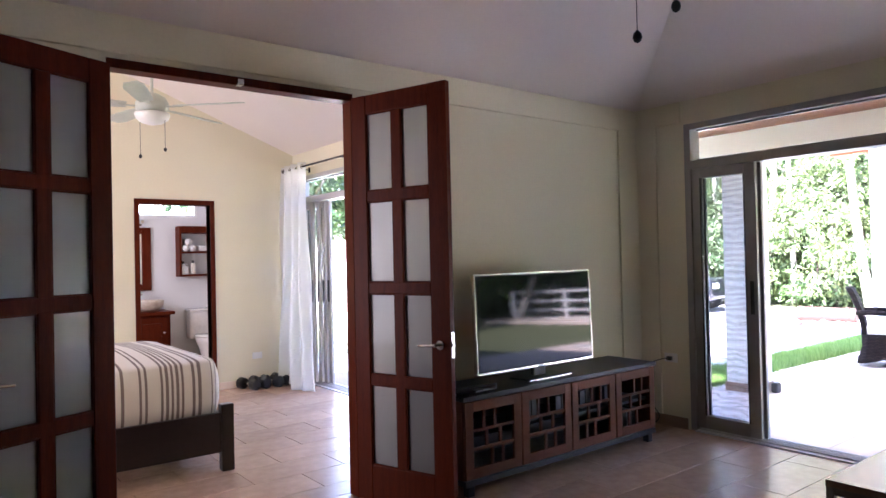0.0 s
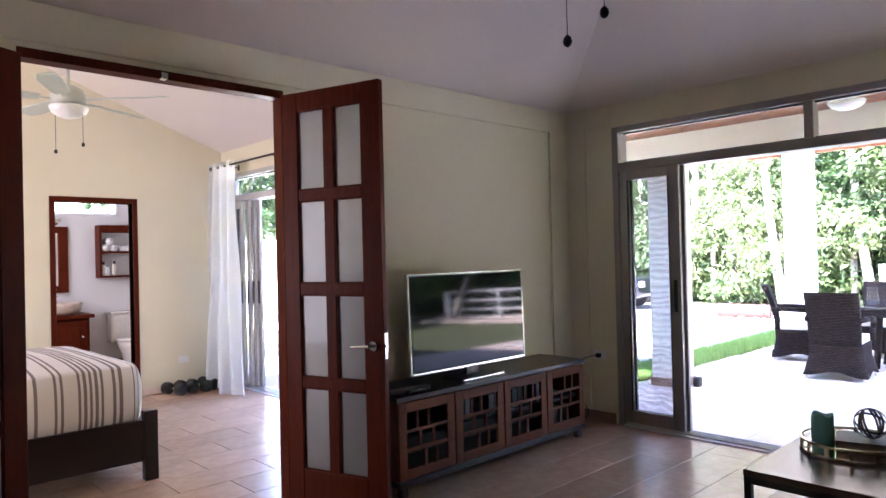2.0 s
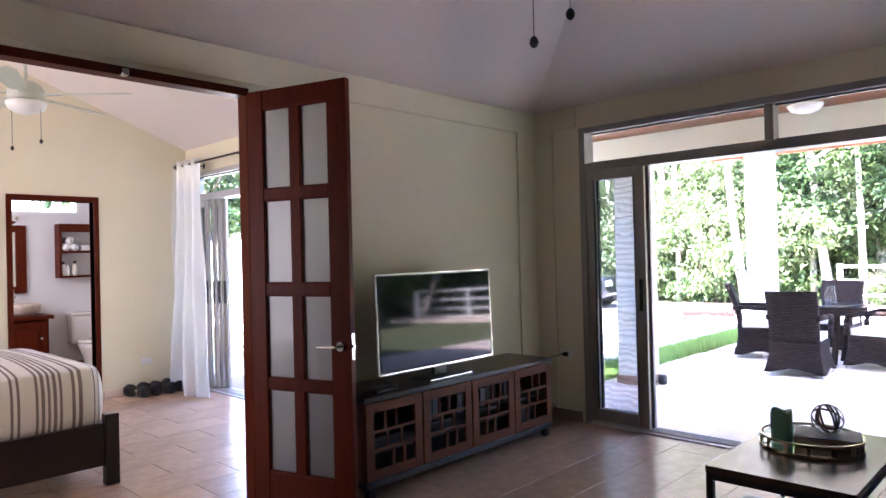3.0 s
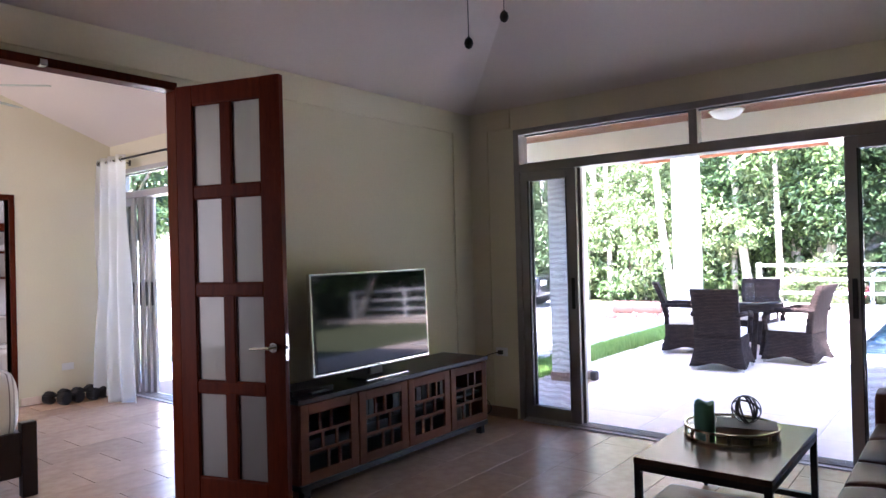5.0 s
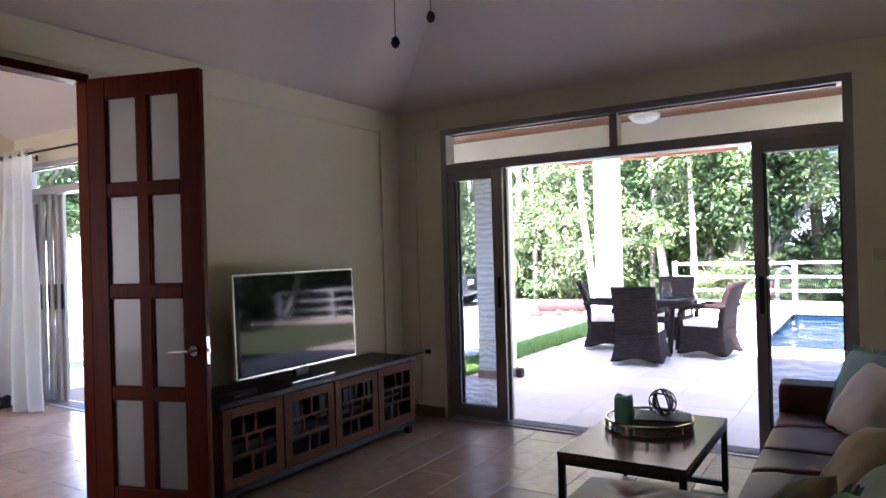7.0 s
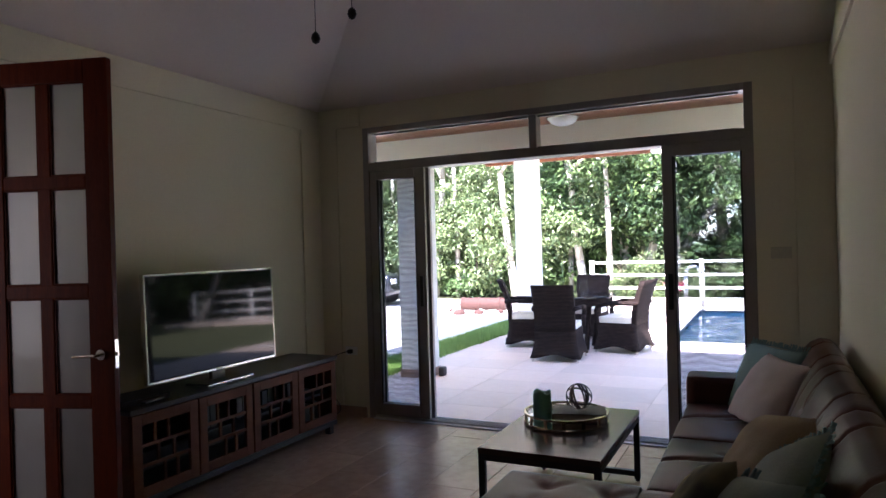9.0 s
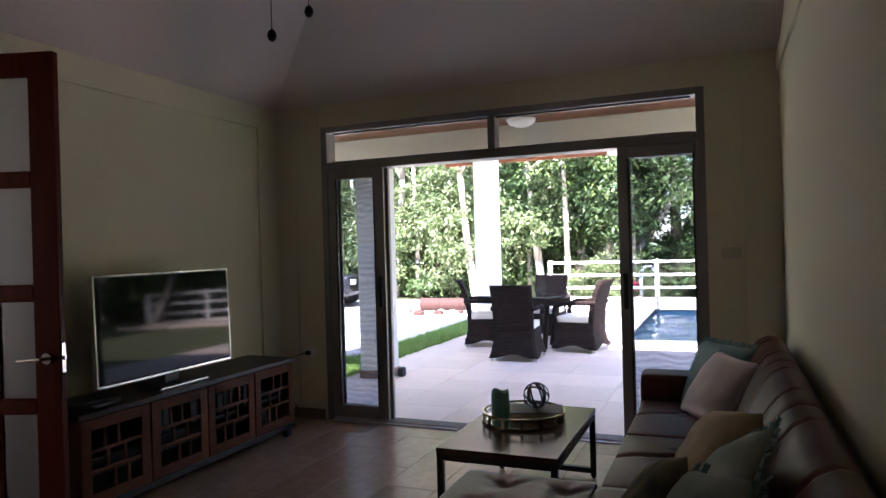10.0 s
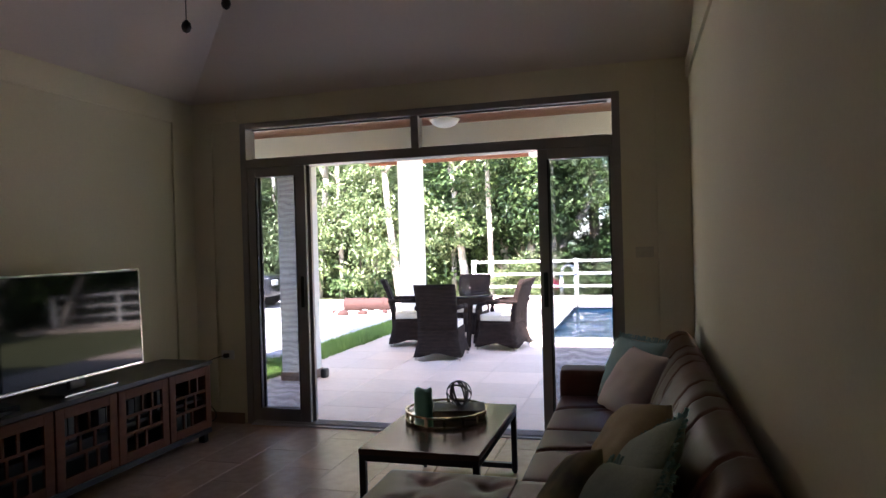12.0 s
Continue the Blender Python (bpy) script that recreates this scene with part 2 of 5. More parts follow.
# ---- added fill lights, out of view ----
def framed_fill_lamp(name, label, place, target, width, height, power):
    """An added area lamp in a window frame, hung before a solid wall."""
    lamp_ = new("fill_light", bpy.data.lights.new("fill_light", "AREA"))
    lamp_.data.shape, lamp_.data.size, lamp_.data.size_y, lamp_.data.energy = "RECTANGLE", width, height, power
    lamp_.data.color = (1.0, 0.955, 0.90)
    lamp_.matrix_world = look(place, target)
    d = thing(name, label, "window", lamp_.matrix_world.copy(), kind="structure")
    a, b = width / 2, height / 2
    part("window_frame", boxes([(-a - 0.06, -a, -b - 0.06, b + 0.06, -0.02, 0.02), (a, a + 0.06, -b - 0.06, b + 0.06, -0.02, 0.02), (-a, a, b, b + 0.06, -0.02, 0.02), (-a, a, -b - 0.06, -b, -0.02, 0.02)], 0.004), ALUMINIUM, d)


# Both are added to brighten the bedroom and bathroom; neither wall has an opening.
framed_fill_lamp("fill_light_bedroom", "added unseen bedroom fill light in a wide grey frame", (-5.6, BACK + 0.03, 1.25), (-5.6, 3.0, 1.25), 2.8, 2.0, 7.0)
framed_fill_lamp("fill_light_bathroom", "added unseen bathroom fill light in a grey frame", (-8.7, 0.63, 1.7), (-8.7, 3.0, 1.5), 1.4, 0.9, 2.2)

# ---- trim of the walls ----
structure("beam_west", boxes([(TVX, TVX + 0.018, BACK, FAC - 0.26, 2.455, TOP)], 0.003), PLASTER, "cream plastered concrete ring beam standing proud", "beam")
structure("pillar_corner", boxes([(TVX, TVX + 0.018, FAC - 0.26, FAC, 0, TOP), (TVX + 0.018, TVX + 0.20, FAC - 0.018, FAC, 0, TOP), (TVX + 0.20, SL - 0.02, FAC - 0.018, FAC, SH + 0.02, TOP)], 0.003), PLASTER, "cream plastered corner pillar and beam", "pillar")
structure("beam_east", boxes([(RIGHT - 0.018, RIGHT, BACK, FAC, 2.50, 2.62)], 0.003), PLASTER, "cream plastered beam above the sofa wall", "beam")
structure("pillar_east", boxes([(RIGHT - 0.22, RIGHT, FAC - 0.018, FAC, 0, 2.47)], 0.003), PLASTER, "cream plastered pillar beside the sliding door", "pillar")
structure("baseboard", boxes([(TVX, TVX + 0.012, OY1 + 0.1, FAC - 0.018, 0, 0.09), (TVX + 0.02, SL - 0.01, FAC - 0.03, FAC - 0.018, 0, 0.09), (SR + 0.01, RIGHT, FAC - 0.03, FAC - 0.018, 0, 0.09)], 0.002), SKIRT, "brown tile baseboard", "baseboard")
structure("baseboard_bedroom", boxes([(BEDX, BEDX + 0.012, BD1 + 0.02, BEDY, 0, 0.08), (BEDX, BEDX + 0.012, BACK, BD0 - 0.02, 0, 0.08)], 0.002), PATIOTILE, "tan tile baseboard in the bedroom", "baseboard")
structure("trim_bedroom_opening", boxes([(TVX - 0.094, TVX + 0.006, OY0 - 0.004, OY0 + 0.014, 0, OZ), (TVX - 0.094, TVX + 0.006, OY1 - 0.012, OY1 + 0.004, 0, OZ), (TVX - 0.094, TVX + 0.006, OY0 - 0.004, OY1 + 0.004, OZ - 0.011, OZ + 0.035)], 0.003), DOORWOOD, "varnished mahogany door lining with head rail", "door frame")
structure("trim_bathroom_door", boxes([(BEDX - 0.13, BEDX + 0.012, BD0, BD0 + 0.05, 0, BDZ), (BEDX - 0.13, BEDX + 0.012, BD1 - 0.05, BD1, 0, BDZ), (BEDX - 0.13, BEDX + 0.014, BD0, BD1, BDZ - 0.05, BDZ + 0.004)], 0.003), DOORWOOD, "varnished mahogany bathroom door frame", "door frame")
solid("door_catch", boxes([(TVX - 0.02, TVX + 0.03, 1.30, 1.335, OZ - 0.012, OZ + 0.02)], 0.004), CHROME, "small metal ball catch on the door head", "catch")


# ---- french doors ----
def french_door(m, lean):
    """A leaf hinged at its x = 0 edge, eight frosted panes, with a lever."""
    d = thing("french_door", "open mahogany french door leaf with eight frosted panes", "door", m, group="french door leaves")
    L, T, H = 0.675, 0.021, 2.392
    xs = [0.0, 0.108, 0.296, 0.364, 0.552, L]
    zs = [0.012, 0.225, 0.69, 0.755, 1.222, 1.292, 1.76, 1.827, 2.28, H]
    for a, b in ((xs[0], xs[1]), (xs[4], xs[5])):
        part("stile", box(B(), a, b, -T, T, 0.012, H, 0.004), DOORWOOD, d)
    part("mullion", box(B(), xs[2], xs[3], -T + 0.002, T - 0.002, zs[1], zs[8], 0.006), DOORWOOD, d)
    for a, b in ((0, 1), (2, 3), (4, 5), (6, 7), (8, 9)):
        part("rail", box(B(), xs[1], xs[4], -T + 0.001, T - 0.001, zs[a], zs[b], 0.006), DOORWOOD, d)
    for a, b in ((1, 2), (3, 4), (5, 6), (7, 8)):
        for u, v_ in ((1, 2), (3, 4)):
            part("pane", box(B(), xs[u] - 0.004, xs[v_] + 0.004, -0.004, 0.004, zs[a] - 0.004, zs[b] + 0.004), FROSTED, d, "frosted glass pane")
            bead = B()
            for s_ in (-1, 1):
                y0, y1 = sorted((s_ * 0.006, s_ * 0.014))
                box(bead, xs[u], xs[v_], y0, y1, zs[a], zs[a] + 0.006)
                box(bead, xs[u], xs[v_], y0, y1, zs[b] - 0.006, zs[b])
                box(bead, xs[u], xs[u] + 0.006, y0, y1, zs[a] + 0.006, zs[b] - 0.006)
                box(bead, xs[v_] - 0.006, xs[v_], y0, y1, zs[a] + 0.006, zs[b] - 0.006)
            part("glazing_bead", bead, DOORWOOD, d)
    for s_ in (-1, 1):
        h_ = part("door_handle", rod(B(), (0.612, s_ * T, 0.95), (0.612, s_ * (T + 0.012), 0.95), 0.026, sides=20), CHROME, d, "satin nickel lever handle")
        part("lever", rod(rod(B(), (0.60, s_ * (T + 0.01), 0.95), (0.60, s_ * (T + 0.05), 0.95), 0.009), (0.605, s_ * (T + 0.045), 0.95), (0.49, s_ * (T + 0.045), 0.945), 0.009, 0.006), CHROME, h_)
    part("latch_plate", boxes([(L, L + 0.003, -0.013, 0.013, 0.88, 1.02), (L + 0.003, L + 0.012, -0.006, 0.006, 0.94, 0.96)]), CHROME, d, "nickel latch plate")
    for z in (0.25, 1.2, 2.15):
        part("hinge", rod(B(), (-0.008, lean * 0.018, z - 0.05), (-0.008, lean * 0.018, z + 0.05), 0.008), CHROME, d)
    return d


french_door(pose(TVX + 0.012, OY0 + 0.0, 0, 0, 0, -65), -1)
french_door(pose(TVX + 0.03, OY1 - 0.008, 0, 0, 0, 18.5), 1)


# ---- sliding doors ----
def sliding_door(name, label, m, width, height, tb, th, stacks, mull, metal=ALUMINIUM):
    """A frame with a transom over stacked sliding panels; x runs along the wall, y outwards."""
    d = thing(name, label, "sliding door", m, kind="structure")
    f = 0.055
    for x0, x1 in ((0, f), (width - f, width)):
        part("jamb", box(B(), x0, x1, 0.0, 0.14, 0, height, 0.004), metal, d)
    part("head", box(B(), f, width - f, 0.0, 0.14, height - 0.05, height, 0.004), metal, d)
    part("transom_bar", box(B(), f, width - f, -0.004, 0.15, th, tb, 0.005), metal, d)
    edges = [f] + mull + [width - f]
    for x in mull:
        part("mullion", box(B(), x - 0.03, x + 0.03, 0.01, 0.12, tb, height - 0.05, 0.004), metal, d)
    for a, b in zip(edges, edges[1:]):
        p = part("transom_pane", box(B(), a + 0.01, b - 0.01, 0.06, 0.066, tb, height - 0.05), CLEAR, d, "clear glass transom pane")
        p.visible_shadow = False
        part("gasket", boxes([(a + 0.03, b - 0.03, 0.05, 0.075, tb, tb + 0.012), (a + 0.03, b - 0.03, 0.05, 0.075, height - 0.062, height - 0.05)]), BLACK, d)
    part("sill", box(B(), f, width - f, -0.03, 0.19, -0.006, 0.010, 0.002), SILL, d, "pale ribbed aluminium sill")
    for n in range(6):
        y = 0.014 + n * 0.024
        part("track", box(B(), f, width - f, y, y + 0.008, 0.010, 0.022, 0.002), SILL, d)
    for x0, x1, y, mat_, wide in stacks:
        s_ = part("panel_frame", boxes([(x0, x0 + 0.075, y, y + 0.034, 0.03, th), (x1 - wide, x1, y, y + 0.034, 0.03, th), (x0 + 0.075, x1 - wide, y, y + 0.034, 0.03, 0.13), (x0 + 0.075, x1 - wide, y, y + 0.034, th - 0.075, th)], 0.003), metal, d, "grey aluminium sliding panel")
        part("gasket", boxes([(x0 + 0.068, x0 + 0.079, y - 0.002, y + 0.012, 0.13, th - 0.075), (x1 - wide - 0.004, x1 - wide + 0.006, y - 0.002, y + 0.012, 0.13, th - 0.075)]), BLACK, s_)
        g = part("pane", box(B(), x0 + 0.07, x1 - wide + 0.005, y + 0.014, y + 0.020, 0.125, th - 0.07), mat_, s_, "glass pane behind insect screen")
        g.visible_shadow = False
        part("pull", box(B(), x1 - 0.055 if x0 < width / 2 else x0 + 0.025, x1 - 0.025 if x0 < width / 2 else x0 + 0.055, y - 0.012, y, 0.95, 1.2, 0.004), BLACK, s_)
    return d


W0 = SR - SL
sliding_door("window_1", "wide grey aluminium sliding door standing open, with transom", pose(SL, FAC, 0), W0, SH, 2.155, 2.085,
             [(0.055, 0.572, 0.012, CLEAR, 0.09), (0.06, 0.592, 0.06, SCREENED, 0.10), (2.43, W0 - 0.004, 0.012, CLEAR, 0.075), (2.435, W0 - 0.006, 0.06, SCREENED, 0.075)], [1.505])
# the paler metal here puts daylight on the stiles into their colour
sliding_door("window_2", "grey aluminium bedroom sliding door pushed half open", pose(BSL, BEDY, 0), BSR - BSL, BSH, 2.17, 2.10,
             [(0.055, 0.39, 0.008, CLEAR, 0.07), (0.057, 0.47, 0.043, CLEAR, 0.06), (0.059, 0.535, 0.078, CLEAR, 0.06), (0.061, 0.59, 0.113, CLEAR, 0.06)], [1.42], SILL)


# ---- television and cabinet ----
tv = thing("television", "flat television with thin silver bezel on the low cabinet", "television", pose(-3.105, 3.25, 0.603, 0, -1.7, 0))
part("screen", box(B(), -0.028, 0.004, -0.543, 0.543, 0.088, 0.70, 0.004), material("tv_screen", (0.006, 0.006, 0.008), rough=0.045, gloss=0.22, grain=200, bump=0.0), tv, "glossy dark screen")
part("bezel", boxes([(-0.03, 0.006, -0.553, -0.543, 0.075, 0.712), (-0.03, 0.006, 0.543, 0.553, 0.075, 0.712), (-0.03, 0.006, -0.543, 0.543, 0.70, 0.712), (-0.03, 0.010, -0.543, 0.543, 0.07, 0.088)], 0.003), CHROME, tv, "silver bezel")
part("back_case", box(B(), -0.075, -0.03, -0.40, 0.40, 0.16, 0.62, 0.02), BLACK, tv)
part("neck", box(B(), -0.03, 0.0, -0.06, 0.06, 0.015, 0.10, 0.006), BLACK, tv)
part("stand_base", box(B(), -0.09, 0.10, -0.20, 0.20, 0.0, 0.016, 0.006), BLACK, tv, "black glossy stand base")
part("stand_edge", box(B(), 0.10, 0.108, -0.20, 0.20, 0.0, 0.012, 0.002), CHROME, tv)
logo = part("badge", box(B(), 0.010, 0.012, -0.03, 0.03, 0.075, 0.083), WHITE, tv)

cab = thing("media_cabinet", "low walnut media cabinet with four lattice doors", "cabinet", pose(-3.39, 2.46, 0))
CW, CD, CH = 1.875, 0.43, 0.60
part("top", box(B(), -0.01, CD + 0.012, -0.012, CW + 0.012, CH - 0.03, CH, 0.005), DARKWOOD, cab, "dark polished top")
part("back_panel", box(B(), 0.0, 0.012, 0.02, CW - 0.02, 0.07, CH - 0.03), DARKWOOD, cab)
part("base_rail", box(B(), 0.0, CD + 0.004, 0.0, CW, 0.065, 0.10, 0.004), DARKWOOD, cab)
for y in (0.0, CW - 0.022):
    part("side_panel", box(B(), 0.0, CD - 0.02, y, y + 0.022, 0.10, CH - 0.03, 0.003), CABWOOD, cab)
part("inner_shelf", box(B(), 0.012, CD - 0.06, 0.022, CW - 0.022, 0.31, 0.33), DARKWOOD, cab)
for x in (0.03, CD - 0.06):
    for y in (0.03, CW - 0.08):
        part("leg", box(B(), x, x + 0.05, y, y + 0.05, 0, 0.066, 0.004), DARKWOOD, cab)
DW = CW / 4
for n in range(4):
    y0, y1 = n * DW + 0.006, (n + 1) * DW - 0.006
    z0, z1 = 0.106, CH - 0.036
    x0, x1 = CD - 0.018, CD + 0.004
    st, rt = 0.062, 0.062
    door = part("door", boxes([(x0, x1, y0, y0 + st, z0, z1), (x0, x1, y1 - st, y1, z0, z1), (x0, x1, y0 + st, y1 - st, z0, z0 + rt), (x0, x1, y0 + st, y1 - st, z1 - rt, z1)], 0.003), CABWOOD, cab)
    a, b, c0, c1 = y0 + st, y1 - st, z0 + rt, z1 - rt
    rows_z = [c0 + (c1 - c0) * k / 3 for k in range(4)]
    bars = []
    for k in (1, 2):
        bars.append((x0 + 0.003, x1 - 0.003, a, b, rows_z[k] - 0.009, rows_z[k] + 0.009))
    wide_first = [n in (0, 1), None, n in (2, 3)]
    for k in range(3):
        cuts = (0.333, 0.667) if wide_first[k] is None else ((0.46, 0.73) if wide_first[k] else (0.27, 0.54))
        for c in cuts:
            yy = a + (b - a) * c
            bars.append((x0 + 0.004, x1 - 0.004, yy - 0.009, yy + 0.009, rows_z[k] + 0.009 * (k > 0), rows_z[k + 1] - 0.009 * (k < 2)))
    for r in bars:
        part("lattice_bar", box(B(), *r, bevel=0.002), CABWOOD, door)
for n, (y, z) in enumerate(((0.9, 0.33), (1.15, 0.33), (1.42, 0.33), (1.62, 0.105), (0.55, 0.33))):
    for k in range(3):
        solid("media_box", box(B(), 0, 0.10, 0, 0.055, 0, 0.13 + 0.01 * k, 0.003), (BLACK, ALUMINIUM, BLACK)[k] if n == 3 else BLACK, "small upright disc case inside the cabinet", "disc case", pose(-3.39 + 0.22, 2.46 + y + 0.06 * k, z), group="disc cases in the cabinet")
box_ = thing("set_top_box", "flat black set-top box on the cabinet", "set-top box", pose(-3.12, 2.56, CH + 0.003, 0, 0, -6))
part("case", box(B(), -0.13, 0.09, -0.08, 0.22, 0, 0.036, 0.005), BLACK, box_)
part("front_strip", box(B(), 0.09, 0.093, -0.06, 0.2, 0.008, 0.028), DARKWOOD, box_)
solid("remote_control", box(B(), -0.02, 0.02, -0.08, 0.08, 0, 0.016, 0.006), BLACK, "black remote control lying on the cabinet", "remote", pose(-3.02, 2.66, CH + 0.002, 0, 0, 8))


def plate(name, label, m, gangs=2, mat=WHITE):
    p = thing(name, label, "socket" if "outlet" in name else "switch", m)
    part("face", box(B(), -0.06, 0.06, -0.008, 0.0, -0.037, 0.037, 0.003), mat, p)
    for k in range(gangs):
        x = -0.025 + 0.05 * k
        part("insert", box(B(), x - 0.015, x + 0.015, -0.011, -0.008, -0.022, 0.022, 0.001), mat, p)
    return p


plate("wall_outlet", "white double wall outlet with a plug in it", pose(-3.13, FAC, 0.56))
plate("light_switch", "beige light switch plate on the wall", pose(0.19, FAC, 1.33), 2, material("beige_plastic", (0.62, 0.57, 0.44), rough=0.5, bump=0.01))
plate("bedroom_outlet", "white double outlet on the bedroom wall", pose(BEDX, 3.01, 0.34, 0, 0, 90))


def tube(name, pts, r, mat, label, category, cyclic=False):
    c = bpy.data.curves.new(name, "CURVE")
    c.dimensions, c.bevel_depth, c.bevel_resolution = "3D", r, 2
    s_ = c.splines.new("NURBS")
    s_.points.add(len(pts) - 1)
    for p, q in zip(s_.points, pts):
        p.co = (*q, 1)
    s_.use_endpoint_u, s_.use_cyclic_u, s_.order_u = not cyclic, cyclic, 4
    ob = new(name, c)
    c.materials.append(mat)
    return tagged(ob, label, category)


tube("power_cable", [(-3.13, FAC - 0.03, 0.56), (-3.16, FAC - 0.10, 0.56), (-3.22, FAC - 0.22, 0.53), (-3.27, FAC - 0.30, 0.42), (-3.20, FAC - 0.2, 0.2), (-3.16, FAC - 0.10, 0.10), (-3.2, FAC - 0.12, 0.012), (-3.35, FAC - 0.3, 0.012)], 0.004, BLACK, "black power cable hanging behind the cabinet", "cable")
solid("plug", box(B(), -0.02, 0.02, -0.045, -0.010, -0.02, 0.015, 0.006), BLACK, "black plug in the wall outlet", "plug", pose(-3.13, FAC, 0.56))


# ---- coffee table and what stands on it ----
TX, TY, TW, TL, TH = -1.215, 3.06, 0.615, 1.03, 0.42
ct = thing("coffee_table", "dark wood coffee table on a black metal frame", "coffee table", pose(TX, TY, 0))
IRON = material("black_iron", (0.018, 0.016, 0.016), rough=0.45, metal=0.3, grain=80, bump=0.05)
part("tabletop", box(B(), 0, TW, 0, TL, TH - 0.03, TH, 0.003), material("dark_table_wood", (0.085, 0.055, 0.042), (0.05, 0.032, 0.025), 0.22, grain=30, patch=4, bump=0.05, stretch=(5, 0.6, 5)), ct, "dark brown wood top")
for x in (0.002, TW - 0.034):
    for y in (0.002, TL - 0.034):
        part("leg", box(B(), x, x + 0.032, y, y + 0.032, 0.012, TH - 0.03, 0.002), IRON, ct)
        part("foot", rod(B(), (x + 0.016, y + 0.016, 0), (x + 0.016, y + 0.016, 0.013), 0.012), BLACK, ct)
    part("side_rail", box(B(), x, x + 0.032, 0.034, TL - 0.034, TH - 0.062, TH - 0.03, 0.002), IRON, ct)
for y in (0.002, TL - 0.034):
    part("end_rail", box(B(), 0.034, TW - 0.034, y, y + 0.032, TH - 0.062, TH - 0.03, 0.002), IRON, ct)
    part("bottom_rail", box(B(), 0.034, TW - 0.034, y, y + 0.032, 0.03, 0.062, 0.002), IRON, ct) if y > 0.5 else None

MIRROR = material("mirror_silver", (0.85, 0.86, 0.85), rough=0.03, metal=1.0, grain=80, bump=0.0)
CHAMPAGNE = material("champagne_metal", (0.62, 0.55, 0.42), rough=0.22, metal=1.0, grain=80, bump=0.02)
tray = thing("round_tray", "round mirrored tray with a pierced champagne metal gallery", "tray", pose(-0.93, 3.67, TH))
part("mirror", rod(B(), (0, 0, 0.010), (0, 0, 0.018), 0.226, sides=56), MIRROR, tray, "mirrored base")
for z in (0.012, 0.062):
    part("ring", lathe(B(), [(0.224, z - 0.006), (0.236, z - 0.006), (0.236, z + 0.006), (0.224, z + 0.006), (0.224, z - 0.006)], 56), CHAMPAGNE, tray)
for k in range(14):
    a = k * 2 * math.pi / 14
    part("upright", box(B(), -0.004, 0.004, -0.009, 0.009, 0.018, 0.056), CHAMPAGNE, tray).matrix_local = pose(0.23 * math.cos(a), 0.23 * math.sin(a), 0, 0, 0, math.degrees(a))
for k in range(4):
    a = k * math.pi / 2 + 0.4
    part("foot", rod(B(), (0.2 * math.cos(a), 0.2 * math.sin(a), 0), (0.2 * math.cos(a), 0.2 * math.sin(a), 0.012), 0.012), CHAMPAGNE, tray)

bm = lathe(B(), [(0.0, 0.0), (0.048, 0.0), (0.051, 0.006), (0.051, 0.15), (0.049, 0.162), (0.044, 0.165), (0.036, 0.152), (0.0, 0.145)], 36)
for q in bm.verts:
    if q.co.z > 0.135:
        q.co.z += 0.008 * math.sin(3 * math.atan2(q.co.y, q.co.x))
candle = thing("pillar_candle", "thick teal green wax pillar candle on the tray", "candle", pose(-1.045, 3.60, TH + 0.018))
part("wax", bm, material("teal_wax", (0.16, 0.38, 0.31), (0.12, 0.31, 0.25), 0.5, grain=20, bump=0.05), candle, smooth=True)
part("wick", rod(B(), (0, 0, 0.14), (0.003, 0, 0.16), 0.0015, sides=6), BLACK, candle)

book = thing("book", "dark hardback book lying flat on the tray", "book", pose(-0.862, 3.70, TH + 0.018, 0, 0, 14))
part("page_block", box(B(), -0.140, 0.138, -0.098, 0.098, 0.005, 0.047), material("book_pages", (0.20, 0.15, 0.12), (0.12, 0.09, 0.07), 0.9, grain=200), book, "dull brown page block")
part("cover", boxes([(-0.146, 0.146, -0.104, 0.104, 0.0, 0.005), (-0.146, 0.146, -0.104, 0.104, 0.047, 0.052), (-0.146, -0.140, -0.104, 0.104, 0.005, 0.047)], 0.001), material("book_cloth", (0.065, 0.042, 0.034), (0.04, 0.027, 0.022), 0.6, grain=90), book)
knot = thing("metal_knot", "dark bronze orb of interlaced metal bands", "ornament", pose(-0.865, 3.715, TH + 0.018 + 0.052 + 0.073))
BRONZE = material("dark_bronze", (0.12, 0.10, 0.09), rough=0.3, metal=0.9, grain=60, bump=0.05)
for k, (rx, ry, rz) in enumerate(((90, 0, 10), (70, 40, 60), (60, -50, 110), (20, 20, 0), (100, 10, 150))):
    ring = lathe(B(), [(0.069, -0.005), (0.074, -0.005), (0.074, 0.005), (0.069, 0.005), (0.069, -0.005)], 32)
    part("band", ring, BRONZE, knot).matrix_local = pose(0, 0, 0, rx, ry, rz)


